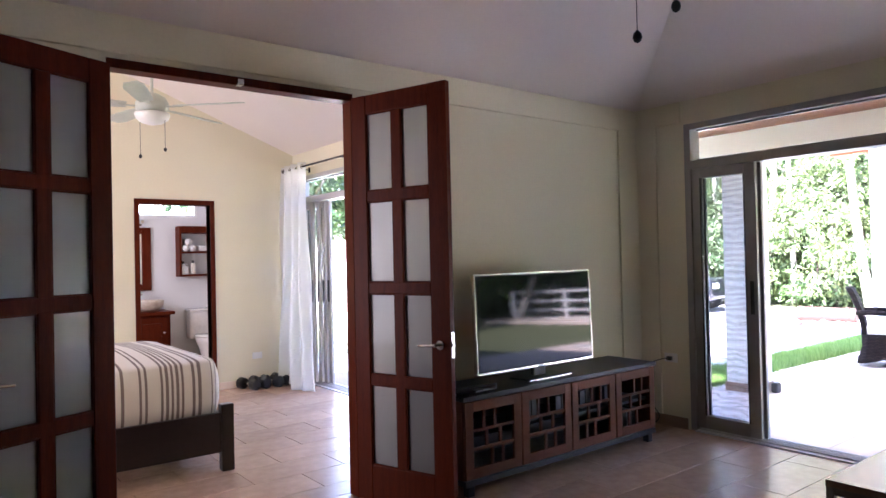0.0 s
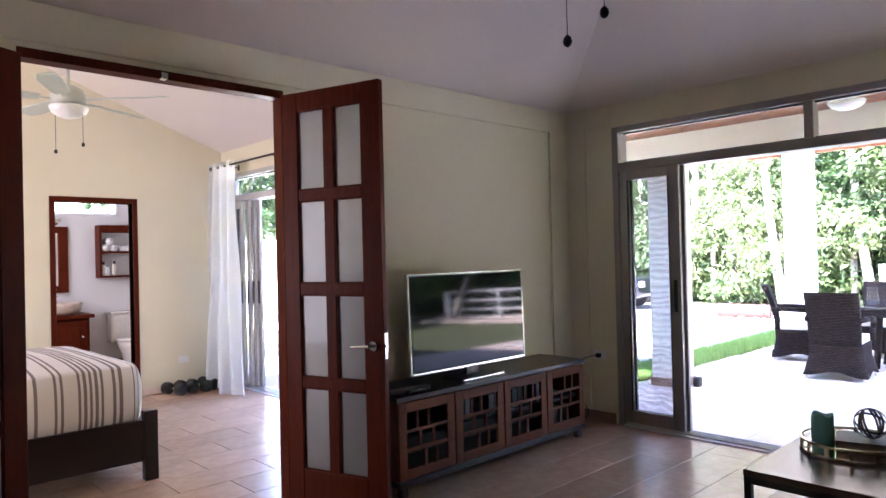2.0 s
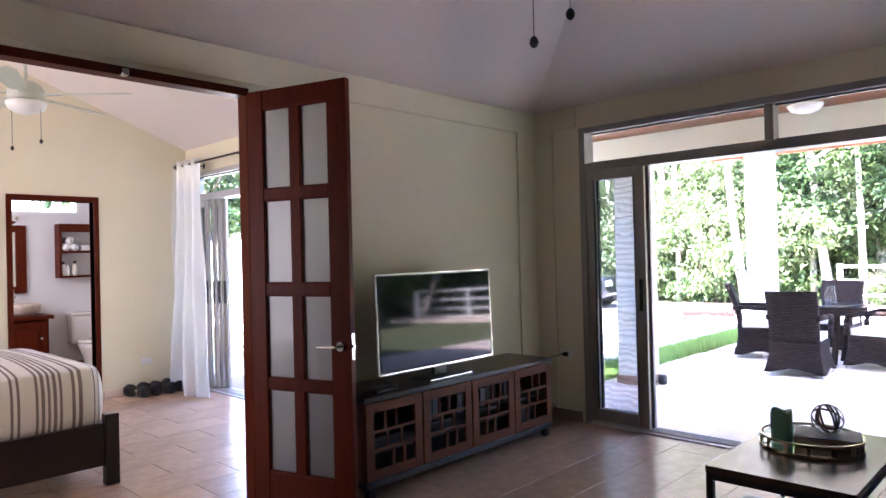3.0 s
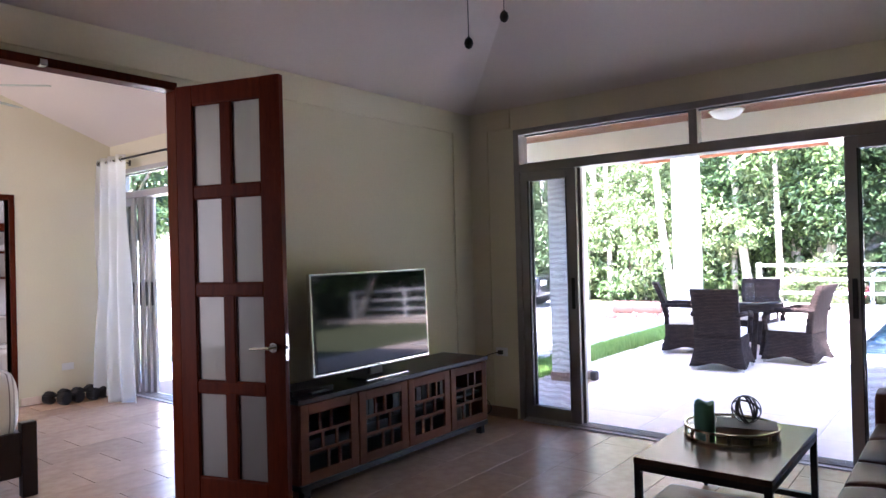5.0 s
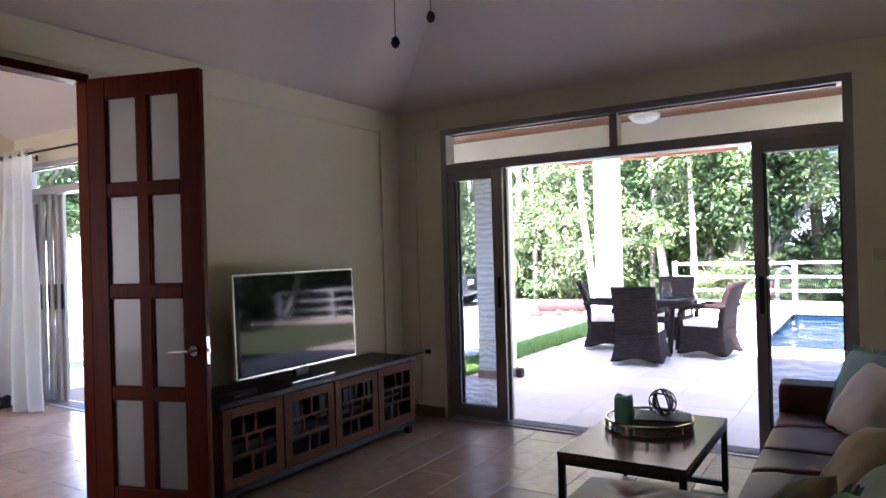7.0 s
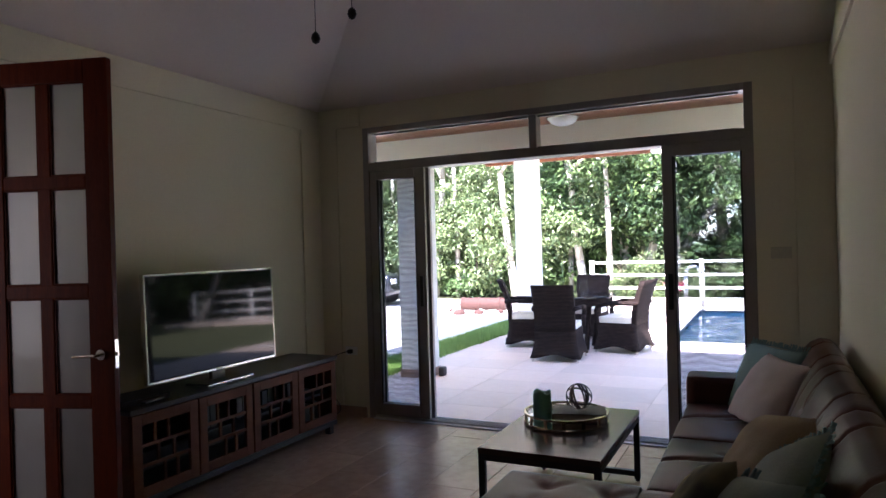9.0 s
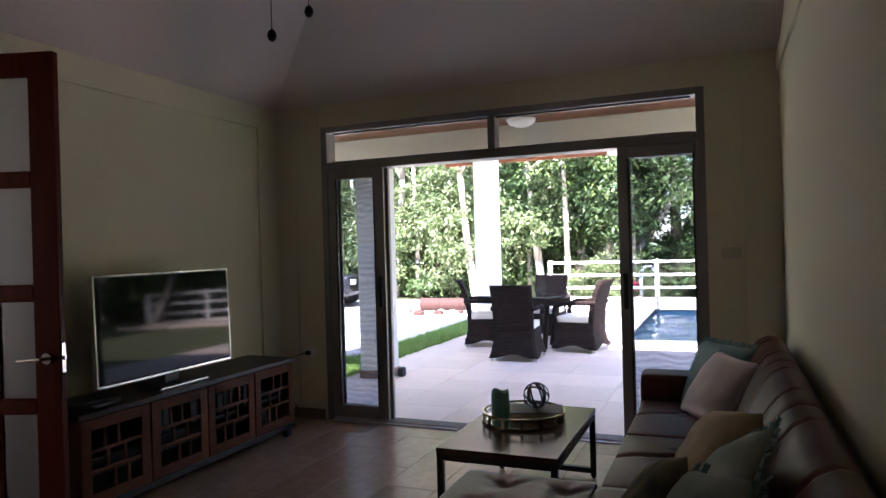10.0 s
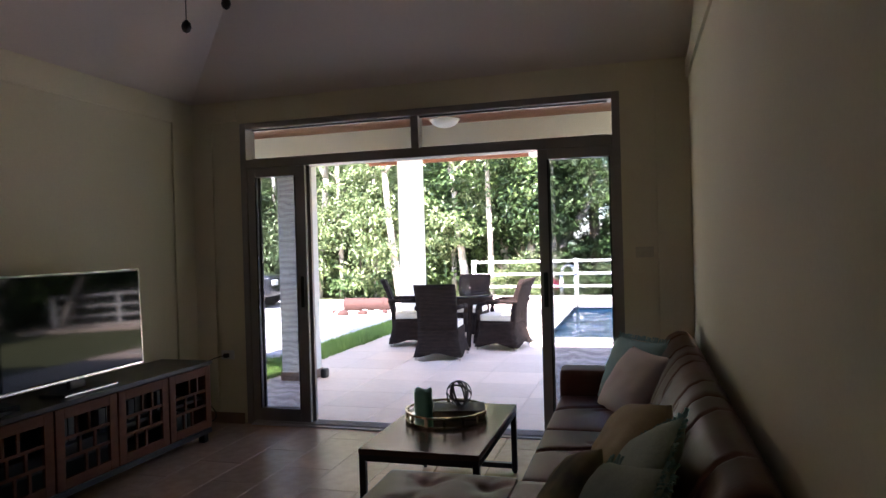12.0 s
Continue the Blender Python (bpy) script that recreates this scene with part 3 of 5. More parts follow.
# ---- sofa ----
def soft_box(bm, x0, x1, y0, y1, z0, z1, p=7.0, cuts=12, dents=(), puff=0.0):
    """A padded block with round edges; dents: (x, y, z, radius, depth, direction)."""
    start = len(bm.verts)
    made = bmesh.ops.create_cube(bm, size=2.0)
    edges = list({e for v_ in made["verts"] for e in v_.link_edges})
    bmesh.ops.subdivide_edges(bm, edges=edges, cuts=cuts, use_grid_fill=True)
    bm.verts.ensure_lookup_table()
    half = Vector(((x1 - x0) / 2, (y1 - y0) / 2, (z1 - z0) / 2))
    mid = Vector(((x0 + x1) / 2, (y0 + y1) / 2, (z0 + z1) / 2))
    least = min(half)
    for v_ in bm.verts[start:]:
        c = v_.co.copy()
        ps = [max(2.5, p * half[k] / least) for k in range(3)]
        n_ = sum(abs(c[k]) ** ps[k] for k in range(3)) ** (1 / max(ps))
        q = Vector([c[k] / max(n_, 1e-6) * half[k] for k in range(3)])
        q.z += puff * (1 - min(1, abs(c.x)) ** 2) * (1 - min(1, abs(c.y)) ** 2) * (1 if c.z > 0 else 0)
        v_.co = mid + q
        for x, y, z, r, depth, d in dents:
            far = math.hypot(v_.co.x - x, v_.co.y - y) if v_.co.z > mid.z + 0.5 * half.z else 9.0
            if far < 3 * r:
                v_.co += Vector(d) * depth * math.exp(-(far / r) ** 2)
    return bm


sofa = thing("sectional_sofa", "taupe leather sectional sofa with tufted back cushions", "sofa", pose(0, 0, 0))
part("base", box(box(B(), -0.30, 0.44, 1.55, 4.36, 0.05, 0.24, 0.02), -0.90, -0.30, 1.75, 2.72, 0.05, 0.24, 0.02), LEATHER, sofa)
part("arm", soft_box(B(), -0.36, 0.44, 4.30, 4.52, 0.05, 0.60, 9, 14), LEATHER, sofa, smooth=True)
part("back_frame", box(B(), 0.37, 0.470, 1.55, 4.50, 0.05, 0.70, 0.03, 3), LEATHER, sofa)
seat_y = [2.72, 3.51, 4.31]
for a, b in zip(seat_y, seat_y[1:]):
    m_ = (a + b) / 2
    dents = [(-0.34 + 0.02 * k, m_ + 0.012 * math.sin(0.5 * k), 0.465, 0.017, 0.013, (0, 0, -1)) for k in range(21)]
    dents += [(0.04, m_, 0.46, 0.07, 0.022, (0, 0, -1))]
    dents += [(0.04 - 0.02 * k, m_ + s_ * 0.013 * k, 0.465, 0.014, 0.008, (0, 0, -1)) for k in range(1, 8) for s_ in (-1, 1)]
    part("seat_cushion", soft_box(B(), -0.35, 0.22, a, b, 0.22, 0.44, 8, 46, dents, puff=0.03), LEATHER, sofa, smooth=True)
part("corner_cushion", soft_box(B(), -0.36, 0.30, 1.75, 2.71, 0.22, 0.45, 8, 16, (), puff=0.02), LEATHER, sofa, smooth=True)
chaise_dents = [(x, y, 0.45, 0.06, 0.014, (0, 0, -1)) for x in (-0.72, -0.47) for y in (2.60, 2.34)]
chaise_dents += [(x + 0.018 * k * dx, y + 0.018 * k * dy, 0.452, 0.022, 0.004, (0, 0, -1)) for x in (-0.72, -0.47) for y in (2.60, 2.34) for k in range(1, 7) for dx, dy in ((0.8, 0.8), (-0.8, 0.8), (0.0, 1.2))]
part("chaise_cushion", soft_box(B(), -0.93, -0.36, 1.75, 2.78, 0.22, 0.435, 8, 48, chaise_dents, puff=0.02), LEATHER, sofa, smooth=True)


def back_cushion(a, b):
    """A sloping padded back with buttons and the folds that run up from them."""
    prof = [(0.22, 0.40), (0.165, 0.45), (0.165, 0.52), (0.195, 0.61), (0.235, 0.70), (0.275, 0.77), (0.32, 0.825), (0.37, 0.85), (0.42, 0.845), (0.455, 0.81), (0.47, 0.74), (0.47, 0.40)]
    t0 = np.linspace(0, 1, len(prof))
    t1 = np.linspace(0, 1, 40)
    px, pz = np.interp(t1, t0, [p[0] for p in prof]), np.interp(t1, t0, [p[1] for p in prof])
    bm = B()
    grid = []
    for j in range(97):
        u = 2 * j / 96 - 1
        pull = 1 - 0.045 * abs(u) ** 20
        line = []
        for x, z, t in zip(px, pz, t1):
            y = (a + b) / 2 + u * (b - a) / 2
            d = 0.0
            for w_ in (-0.5, 0.5):
                d += 0.026 * math.exp(-((u - w_) / 0.10) ** 2 - ((z - 0.62) / 0.05) ** 2) * (x < 0.36)
                d += 0.013 * math.exp(-((u - w_ - 0.25 * (z - 0.62)) / 0.026) ** 2) * (z > 0.60) * (x < 0.43)
                d += 0.009 * math.exp(-((u - w_ + 0.9 * (z - 0.62)) / 0.03) ** 2) * (0.60 < z < 0.76) * (x < 0.36)
            d -= 0.004 * math.cos(u * math.pi * 2) * (0.16 < t < 0.75)
            line.append(bm.verts.new((0.35 + (x - 0.35) * pull + d, y, 0.55 + (z - 0.55) * pull - 0.4 * d * (z > 0.78))))
        grid.append(line)
    for j in range(96):
        for k in range(39):
            bm.faces.new((grid[j][k], grid[j + 1][k], grid[j + 1][k + 1], grid[j][k + 1]))
    bm.faces.new(grid[0])
    bm.faces.new(grid[-1][::-1])
    return bm


for a, b in ((1.62, 2.60), (2.602, 3.498), (3.50, 4.40)):
    part("back_cushion", back_cushion(a, b), LEATHER, sofa, smooth=True)
for x in (-0.28, 0.38):
    for y in (1.6, 4.3):
        part("foot", box(B(), x - 0.03, x + 0.03, y - 0.03, y + 0.03, 0, 0.052, 0.004), DARKWOOD, sofa)
for y in (1.8, 2.6):
    part("foot", box(B(), -0.88, -0.82, y - 0.03, y + 0.03, 0, 0.052, 0.004), DARKWOOD, sofa)


def pillow(label, mat, m, w_=0.45, h_=0.45, t_=0.15, fringe=None):
    n_ = 18
    p = thing("throw_pillow", label, "pillow", m, group="pillows on the sofa")
    bm = B()
    for side in (-1, 1):
        grid = []
        for i in range(n_ + 1):
            row = []
            for j in range(n_ + 1):
                u, v_ = 2 * i / n_ - 1, 2 * j / n_ - 1
                pinch = 1 - 0.07 * (1 - u * u) * v_ * v_ - 0.07 * (1 - v_ * v_) * u * u
                th = t_ / 2 * ((1 - u ** 4) * (1 - v_ ** 4)) ** 0.6 * (1 + 0.10 * noise.noise((3 * u, 3 * v_, side + w_)))
                row.append(bm.verts.new((u * w_ / 2 * pinch, side * (th + 0.002), v_ * h_ / 2 * pinch)))
            grid.append(row)
        for i in range(n_):
            for j in range(n_):
                bm.faces.new((grid[i][j], grid[i + 1][j], grid[i + 1][j + 1], grid[i][j + 1]))
    bmesh.ops.remove_doubles(bm, verts=bm.verts, dist=0.005)
    part("cover", bm, mat, p, smooth=True)
    if fringe:
        bm = B()
        for k in range(60):
            u = -1 + 2 * (k + 0.5) / 60
            for a, b, c in ((u * w_ / 2, 0, h_ / 2 - 0.01), (w_ / 2 - 0.01, 0, u * h_ / 2), (-w_ / 2 + 0.01, 0, u * h_ / 2)):
                d = Vector((0.0, 0, 0.028)) if abs(c) >= h_ / 2 - 0.011 else Vector((math.copysign(0.028, a), 0, 0))
                j = Vector([random.uniform(-0.007, 0.007) for _ in range(3)])
                rod(bm, (a, b, c), Vector((a, b, c)) + d + j, 0.003, 0.004, 4)
        part("fringe", bm, fringe, p, "tufted teal fringe")
    return p


TEAL = material("teal_cotton", (0.30, 0.44, 0.44), (0.22, 0.35, 0.36), 0.9, grain=120, patch=8, bump=0.15)
LILAC = material("pale_lilac_cotton", (0.72, 0.62, 0.61), (0.64, 0.55, 0.55), 0.9, grain=140, patch=5, bump=0.12)
TAN = material("sand_cotton", (0.55, 0.44, 0.30), (0.46, 0.36, 0.24), 0.9, grain=120, patch=6, bump=0.15)
SAGE = material("sage_cotton", (0.38, 0.44, 0.38), (0.30, 0.36, 0.32), 0.9, grain=120, patch=5, bump=0.15)
OLIVE = material("printed_cotton", (0.40, 0.34, 0.20), (0.10, 0.10, 0.09), 0.9, grain=9, patch=5, bump=0.1, amount=1.0)
def leaning(x, y, z, yaw, tilt, spin):
    """A pillow's pose: turned by yaw, tilted back, spun in its own plane."""
    return pose(x, y, z, 0, 0, yaw) @ pose(0, 0, 0, tilt) @ pose(0, 0, 0, 0, spin)


pillow("teal cotton throw pillow leaning in the sofa corner", TEAL, leaning(0.085, 4.19, 0.625, -51, -26, 0), 0.45, 0.41, 0.12, TEAL)
pillow("pale lilac throw pillow leaning on the sofa back", LILAC, leaning(0.10, 3.90, 0.61, -63, -36, 0), 0.47, 0.42, 0.15)
pillow("sand coloured throw pillow leaning on the sofa back", TAN, leaning(0.085, 2.60, 0.64, -82, -35, -16), 0.44, 0.37, 0.17)
pillow("sage throw pillow with a teal tufted fringe", SAGE, leaning(0.115, 2.09, 0.675, -84, -30, -31), 0.42, 0.38, 0.12, TEAL)
pillow("soft green throw pillow with a tufted edge", SAGE, leaning(0.055, 1.96, 0.615, -62, -38, -16), 0.32, 0.36, 0.15, TEAL)
pillow("olive printed throw pillow with dark pattern", OLIVE, leaning(-0.105, 2.20, 0.60, -90, -36, -28), 0.34, 0.30, 0.12)


# ---- ceiling fans ----
def ceiling_fan(label, m, drop, mat, chains, turn, blade=0.52, ball=0.012):
    f = thing("ceiling_fan", label, "ceiling fan", m)
    part("downrod", rod(B(), (0, 0, 0.13), (0, 0, drop), 0.012), mat, f)
    part("canopy", lathe(B(), [(0.07, drop), (0.065, drop - 0.03), (0.03, drop - 0.055), (0.014, drop - 0.06)]), mat, f, smooth=True)
    part("motor", lathe(B(), [(0.03, 0.16), (0.06, 0.15), (0.10, 0.125), (0.125, 0.08), (0.125, 0.03), (0.09, 0.0), (0.0, -0.005)], 32), mat, f, smooth=True)
    part("light_bowl", lathe(B(), [(0.13, 0.0), (0.135, -0.015), (0.12, -0.05), (0.08, -0.078), (0.03, -0.092), (0.0, -0.094)], 32), WHITE, f, "frosted white light bowl", smooth=True)
    for k in range(5):
        a = turn + 72 * k
        bm = B()
        pts = [(0.19, -0.045), (0.30, -0.06), (0.19 + blade * 0.8, -0.072), (0.19 + blade, -0.045), (0.19 + blade, 0.045), (0.19 + blade * 0.8, 0.072), (0.30, 0.06), (0.19, 0.045)]
        low = [bm.verts.new((x, y, 0.05 + 0.2 * y)) for x, y in pts]
        high = [bm.verts.new((x, y, 0.058 + 0.2 * y)) for x, y in pts]
        bm.faces.new(low[::-1])
        bm.faces.new(high)
        for i in range(8):
            bm.faces.new((low[i], low[(i + 1) % 8], high[(i + 1) % 8], high[i]))
        b_ = part("blade", bm, mat, f)
        b_.matrix_local = pose(0, 0, 0, 0, 0, a)
        part("bracket", box(B(), 0.10, 0.25, -0.015, 0.015, 0.045, 0.052), mat, b_)
    for x, y, z in chains:
        c = part("pull_chain", rod(B(), (x, y, 0.0), (x, y, z), 0.002, sides=6), IRON, f)
        part("pull_knob", lathe(B(), [(0.0, z - 1.7 * ball), (0.7 * ball, z - 1.3 * ball), (ball, z - 0.5 * ball), (0.8 * ball, z + 0.4 * ball), (0.2 * ball, z + ball)], 14), IRON, c, smooth=True).location = (x, y, 0)
    return f


ceiling_fan("white five-blade ceiling fan with two pull chains", pose(-1.675, 2.585, 2.80), 0.40, WHITE, [(-0.065, -0.055, -0.385), (0.065, 0.055, -0.262)], 20, 0.52, 0.022)
# bedroom fan: white enamel greyed, its backlit shade put into the colour
ceiling_fan("white five-blade ceiling fan hanging in the bedroom", pose(-5.53, 1.415, 2.632), 0.858, material("backlit_fan_enamel", (0.50, 0.53, 0.46), rough=0.5, bump=0.02), [(-0.075, -0.075, -0.335), (0.075, 0.075, -0.29)], 47, 0.56, 0.013)

# ---- bedroom ----
def striped_cloth(name):
    m = material(name, (0.78, 0.74, 0.70), (0.70, 0.66, 0.62), 0.9, grain=150, bump=0.12)
    n, link = m.node_tree.nodes, m.node_tree.links.new
    b = n["Principled BSDF"]
    base = b.inputs["Base Color"].links[0].from_socket
    where, cut, wrap, ramp, mix = n.new("ShaderNodeTexCoord"), n.new("ShaderNodeSeparateXYZ"), n.new("ShaderNodeMath"), n.new("ShaderNodeValToRGB"), n.new("ShaderNodeMix")
    wrap.operation, wrap.inputs[1].default_value = "PINGPONG", 0.85
    link(where.outputs["Object"], cut.inputs[0])
    link(cut.outputs["Y"], wrap.inputs[0])
    link(wrap.outputs[0], ramp.inputs[0])
    ramp.color_ramp.interpolation = "CONSTANT"
    els = ramp.color_ramp.elements
    stripes = ((0.085, 0.095), (0.115, 0.125), (0.195, 0.215), (0.235, 0.255), (0.31, 0.328), (0.343, 0.361), (0.376, 0.394), (0.409, 0.427), (0.442, 0.458), (0.54, 0.558), (0.575, 0.593), (0.68, 0.70), (0.74, 0.76))
    els[0].position, els[0].color = 0.0, (0, 0, 0, 1)
    els[1].position, els[1].color = stripes[0][0], (0.6, 0.6, 0.6, 1)
    e = els.new(stripes[0][1])
    e.color = (0, 0, 0, 1)
    for a, c in stripes[1:]:
        e = els.new(a)
        e.color = (0.92, 0.92, 0.92, 1)
        e = els.new(c)
        e.color = (0, 0, 0, 1)
    mix.data_type = "RGBA"
    mix.inputs[7].default_value = (0.17, 0.13, 0.125, 1)
    link(ramp.outputs[0], mix.inputs[0])
    link(base, mix.inputs[6])
    link(mix.outputs[2], b.inputs["Base Color"])
    return m


bed = thing("bed", "espresso wood bed with a striped white blanket", "bed", pose(-4.46, 1.64, 0))
BW, BL = 1.75, 2.10
for y in (0.0, -BW):
    part("foot_post", box(B(), -0.07, 0.0, y - 0.085, y, 0, 0.455, 0.006), DARKWOOD, bed)
    part("head_post", box(B(), -BL - 0.07, -BL, y - 0.085, y, 0, 0.62, 0.006), DARKWOOD, bed)
    part("side_rail", box(B(), -BL, -0.07, y - 0.06, y - 0.02, 0.13, 0.37, 0.006), DARKWOOD, bed)
part("footboard", box(B(), -0.055, -0.015, -BW, -0.085, 0.13, 0.40, 0.006), DARKWOOD, bed)
part("headboard", box(B(), -BL - 0.06, -BL - 0.02, -BW, -0.085, 0.30, 0.66, 0.008), DARKWOOD, bed)
part("mattress", soft_box(B(), -BL + 0.02, -0.10, -BW - 0.01, -0.10, 0.28, 0.72, 8, 10), SHEET, bed, smooth=True)
bm = soft_box(B(), -BL + 0.30, -0.062, -BW - 0.04, -0.035, 0.34, 0.755, 3.3, 26, (), puff=0.05)
for q in bm.verts:
    q.co += Vector((0, 0.5, 0.6)) * 0.012 * noise.noise((2.5 * q.co.x, 3.5 * q.co.y, 3 * q.co.z))
blanket = part("blanket", bm, striped_cloth("striped_blanket"), bed, "white woven blanket with brown stripes", smooth=True)


def dumbbell(m):
    d = thing("dumbbell", "black hexagonal rubber dumbbell on the tiles", "dumbbell", m, group="dumbbells along the bedroom wall")
    part("grip", rod(B(), (-0.07, 0, 0), (0.07, 0, 0), 0.015), CHROME, d)
    for s_ in (-1, 1):
        bm = rod(B(), (s_ * 0.055, 0, 0), (s_ * 0.145, 0, 0), 0.068, sides=6)
        bmesh.ops.bevel(bm, geom=list(bm.edges), offset=0.01, segments=2, affect="EDGES")
        part("head", bm, BLACK, d, "black hexagonal head")
    return d


first = dumbbell(pose(-7.20, 2.82, 0.062, 0, 0, 20))
for x, y, a in ((-7.22, 2.96, 14), (-7.19, 3.09, 24), (-7.23, 3.22, 10), (-7.21, 3.35, 18)):
    copy_thing(first, pose(x, y, 0.062, 0, 0, a))

cr = thing("curtain_rod", "dark iron curtain rod with ball finial", "curtain rod", pose(0, 0, 0))
part("pole", rod(B(), (-7.20, 3.30, 2.474), (-4.5, 3.30, 2.474), 0.011), IRON, cr)
part("finial", lathe(B(), [(0.0, -0.03), (0.02, -0.022), (0.03, 0.0), (0.02, 0.022), (0.0, 0.03)], 16), IRON, cr, smooth=True).matrix_local = pose(-7.215, 3.30, 2.474)
for x in (-6.95, -5.9, -4.7):
    part("bracket", rod(box(B(), x - 0.015, x + 0.015, 3.49, 3.50, 2.444, 2.504), (x, 3.30, 2.474), (x, 3.50, 2.474), 0.006), IRON, cr)

bm = B()
rows_c, folds = 40, 140
grid = []
for i in range(rows_c + 1):
    z = 0.008 + 2.515 * i / rows_c
    low = 1 - z / 2.55
    line = []
    for j in range(folds + 1):
        u = j / folds
        x = -7.25 - 0.03 * low + u * (0.55 + 0.27 * low ** 1.6)
        deep = 0.040 + 0.022 * low
        sway = 0.9 * math.sin(2.1 * z + 0.6) + 1.3 * low * math.sin(7 * u)
        y = 3.30 + deep * math.sin(u * 2 * math.pi * 3.2 + sway) + 0.012 * math.sin(u * 31 + 2.2 * z) * low
        y -= 0.07 * low ** 1.5
        line.append(bm.verts.new((max(x, -7.392), y, z + 0.012 * math.sin(9 * u) * low)))
    grid.append(line)
for i in range(rows_c):
    for j in range(folds):
        bm.faces.new((grid[i][j], grid[i][j + 1], grid[i + 1][j + 1], grid[i + 1][j]))
bmesh.ops.solidify(bm, geom=list(bm.faces), thickness=0.004)
cur = thing("curtain", "white cotton curtain gathered at the wall end", "curtain", pose(0, 0, 0))
part("cloth", bm, CURTAINCLOTH, cur, smooth=True)
for k in range(6):
    part("eyelet", lathe(B(), [(0.02, -0.004), (0.028, -0.004), (0.028, 0.004), (0.02, 0.004), (0.02, -0.004)], 16), CHROME, cur).matrix_local = pose(-7.20 + 0.095 * k, 3.30, 2.474, 0, 90, 0)

# ---- bathroom ----
van = thing("vanity", "mahogany bathroom vanity with panelled door", "vanity", pose(-9.88, 1.55, 0))
part("body", box(B(), 0.0, 0.50, 0.0, 1.05, 0.08, 0.74, 0.004), DOORWOOD, van)
part("plinth", box(B(), 0.0, 0.44, 0.02, 1.03, 0.0, 0.08), DARKWOOD, van)
part("worktop", box(B(), 0.0, 0.55, -0.03, 1.10, 0.74, 0.785, 0.006), DOORWOOD, van)
for y in (0.03, 0.54):
    dd = part("door", box(B(), 0.50, 0.52, y, y + 0.47, 0.10, 0.71, 0.004), DOORWOOD, van)
    part("raised_panel", box(B(), 0.52, 0.532, y + 0.08, y + 0.39, 0.18, 0.63, 0.01), DOORWOOD, dd)
    part("knob", lathe(B(), [(0.0, 0.0), (0.012, 0.0), (0.014, 0.012), (0.0, 0.02)], 12), CHROME, dd).matrix_local = pose(0.52, y + 0.42, 0.5, 0, 90, 0)
STONE = material("river_stone", (0.42, 0.32, 0.24), (0.62, 0.55, 0.46), 0.45, grain=18, patch=7, bump=0.3, amount=1.0)
bm = lathe(B(), [(0.0, 0.0), (0.13, 0.0), (0.19, 0.05), (0.215, 0.12), (0.21, 0.15), (0.19, 0.152), (0.17, 0.08), (0.10, 0.035), (0.0, 0.03)], 36)
for q in bm.verts:
    q.co *= 1 + 0.05 * noise.noise((7 * q.co.x, 7 * q.co.y, 7 * q.co.z))
basin = solid("vessel_sink", bm, STONE, "round stone vessel sink on the vanity", "sink", pose(-9.60, 2.36, 0.785), smooth=True)
tap = thing("faucet", "tall chrome faucet beside the stone sink", "faucet", pose(-9.79, 2.30, 0.785))
part("column", rod(B(), (0, 0, 0), (0, 0, 0.31), 0.02), CHROME, tap)
part("spout", box(B(), 0.0, 0.13, -0.014, 0.014, 0.22, 0.245, 0.004), CHROME, tap)
part("lever", box(B(), -0.03, 0.05, -0.012, 0.012, 0.31, 0.33, 0.003), CHROME, tap)
mir = thing("wall_mirror", "mahogany framed mirror above the vanity", "mirror", pose(BX, 2.05, 1.06))
part("glass", box(B(), 0.008, 0.014, -0.25, 0.34, 0.06, 0.80), MIRROR, mir)
part("frame", boxes([(0.0, 0.035, -0.35, -0.25, 0, 0.88), (0.0, 0.035, 0.32, 0.44, 0, 0.88), (0.0, 0.035, -0.25, 0.32, 0, 0.09), (0.0, 0.035, -0.25, 0.32, 0.79, 0.88)], 0.006), DOORWOOD, mir)
shelf = thing("wall_shelf", "open mahogany wall shelf with two tiers", "shelf", pose(BX, 2.83, 1.24))
part("side", box(B(), 0, 0.20, 0, 0.03, 0, 0.72, 0.004), DOORWOOD, shelf)
part("side", box(B(), 0, 0.20, 0.62, 0.65, 0, 0.72, 0.004), DOORWOOD, shelf)
for z in (0.0, 0.33, 0.62):
    part("board", box(B(), 0, 0.20, 0.03, 0.62, z, z + (0.10 if z > 0.6 else 0.028), 0.003), DOORWOOD, shelf)
TOWEL = material("white_terry", (0.80, 0.79, 0.77), rough=0.95, grain=200, bump=0.5)
for k, (y, z) in enumerate(((2.92, 1.648), (3.02, 1.648), (2.965, 1.735))):
    bm = B()
    for r in (0.048, 0.034, 0.02):
        rod(bm, (-9.85, y, z), (-9.705 + 0.006 * (r < 0.04) + 0.004 * (r < 0.03), y, z), r, sides=20)
    solid("rolled_towel", bm, TOWEL, "rolled white hand towel on the shelf", "towel", group="rolled towels", smooth=True)
solid("folded_towel", soft_box(B(), -9.86, -9.72, 3.10, 3.38, 1.60, 1.68, 4, 8), TOWEL, "folded white towel on the shelf", "towel", smooth=True)
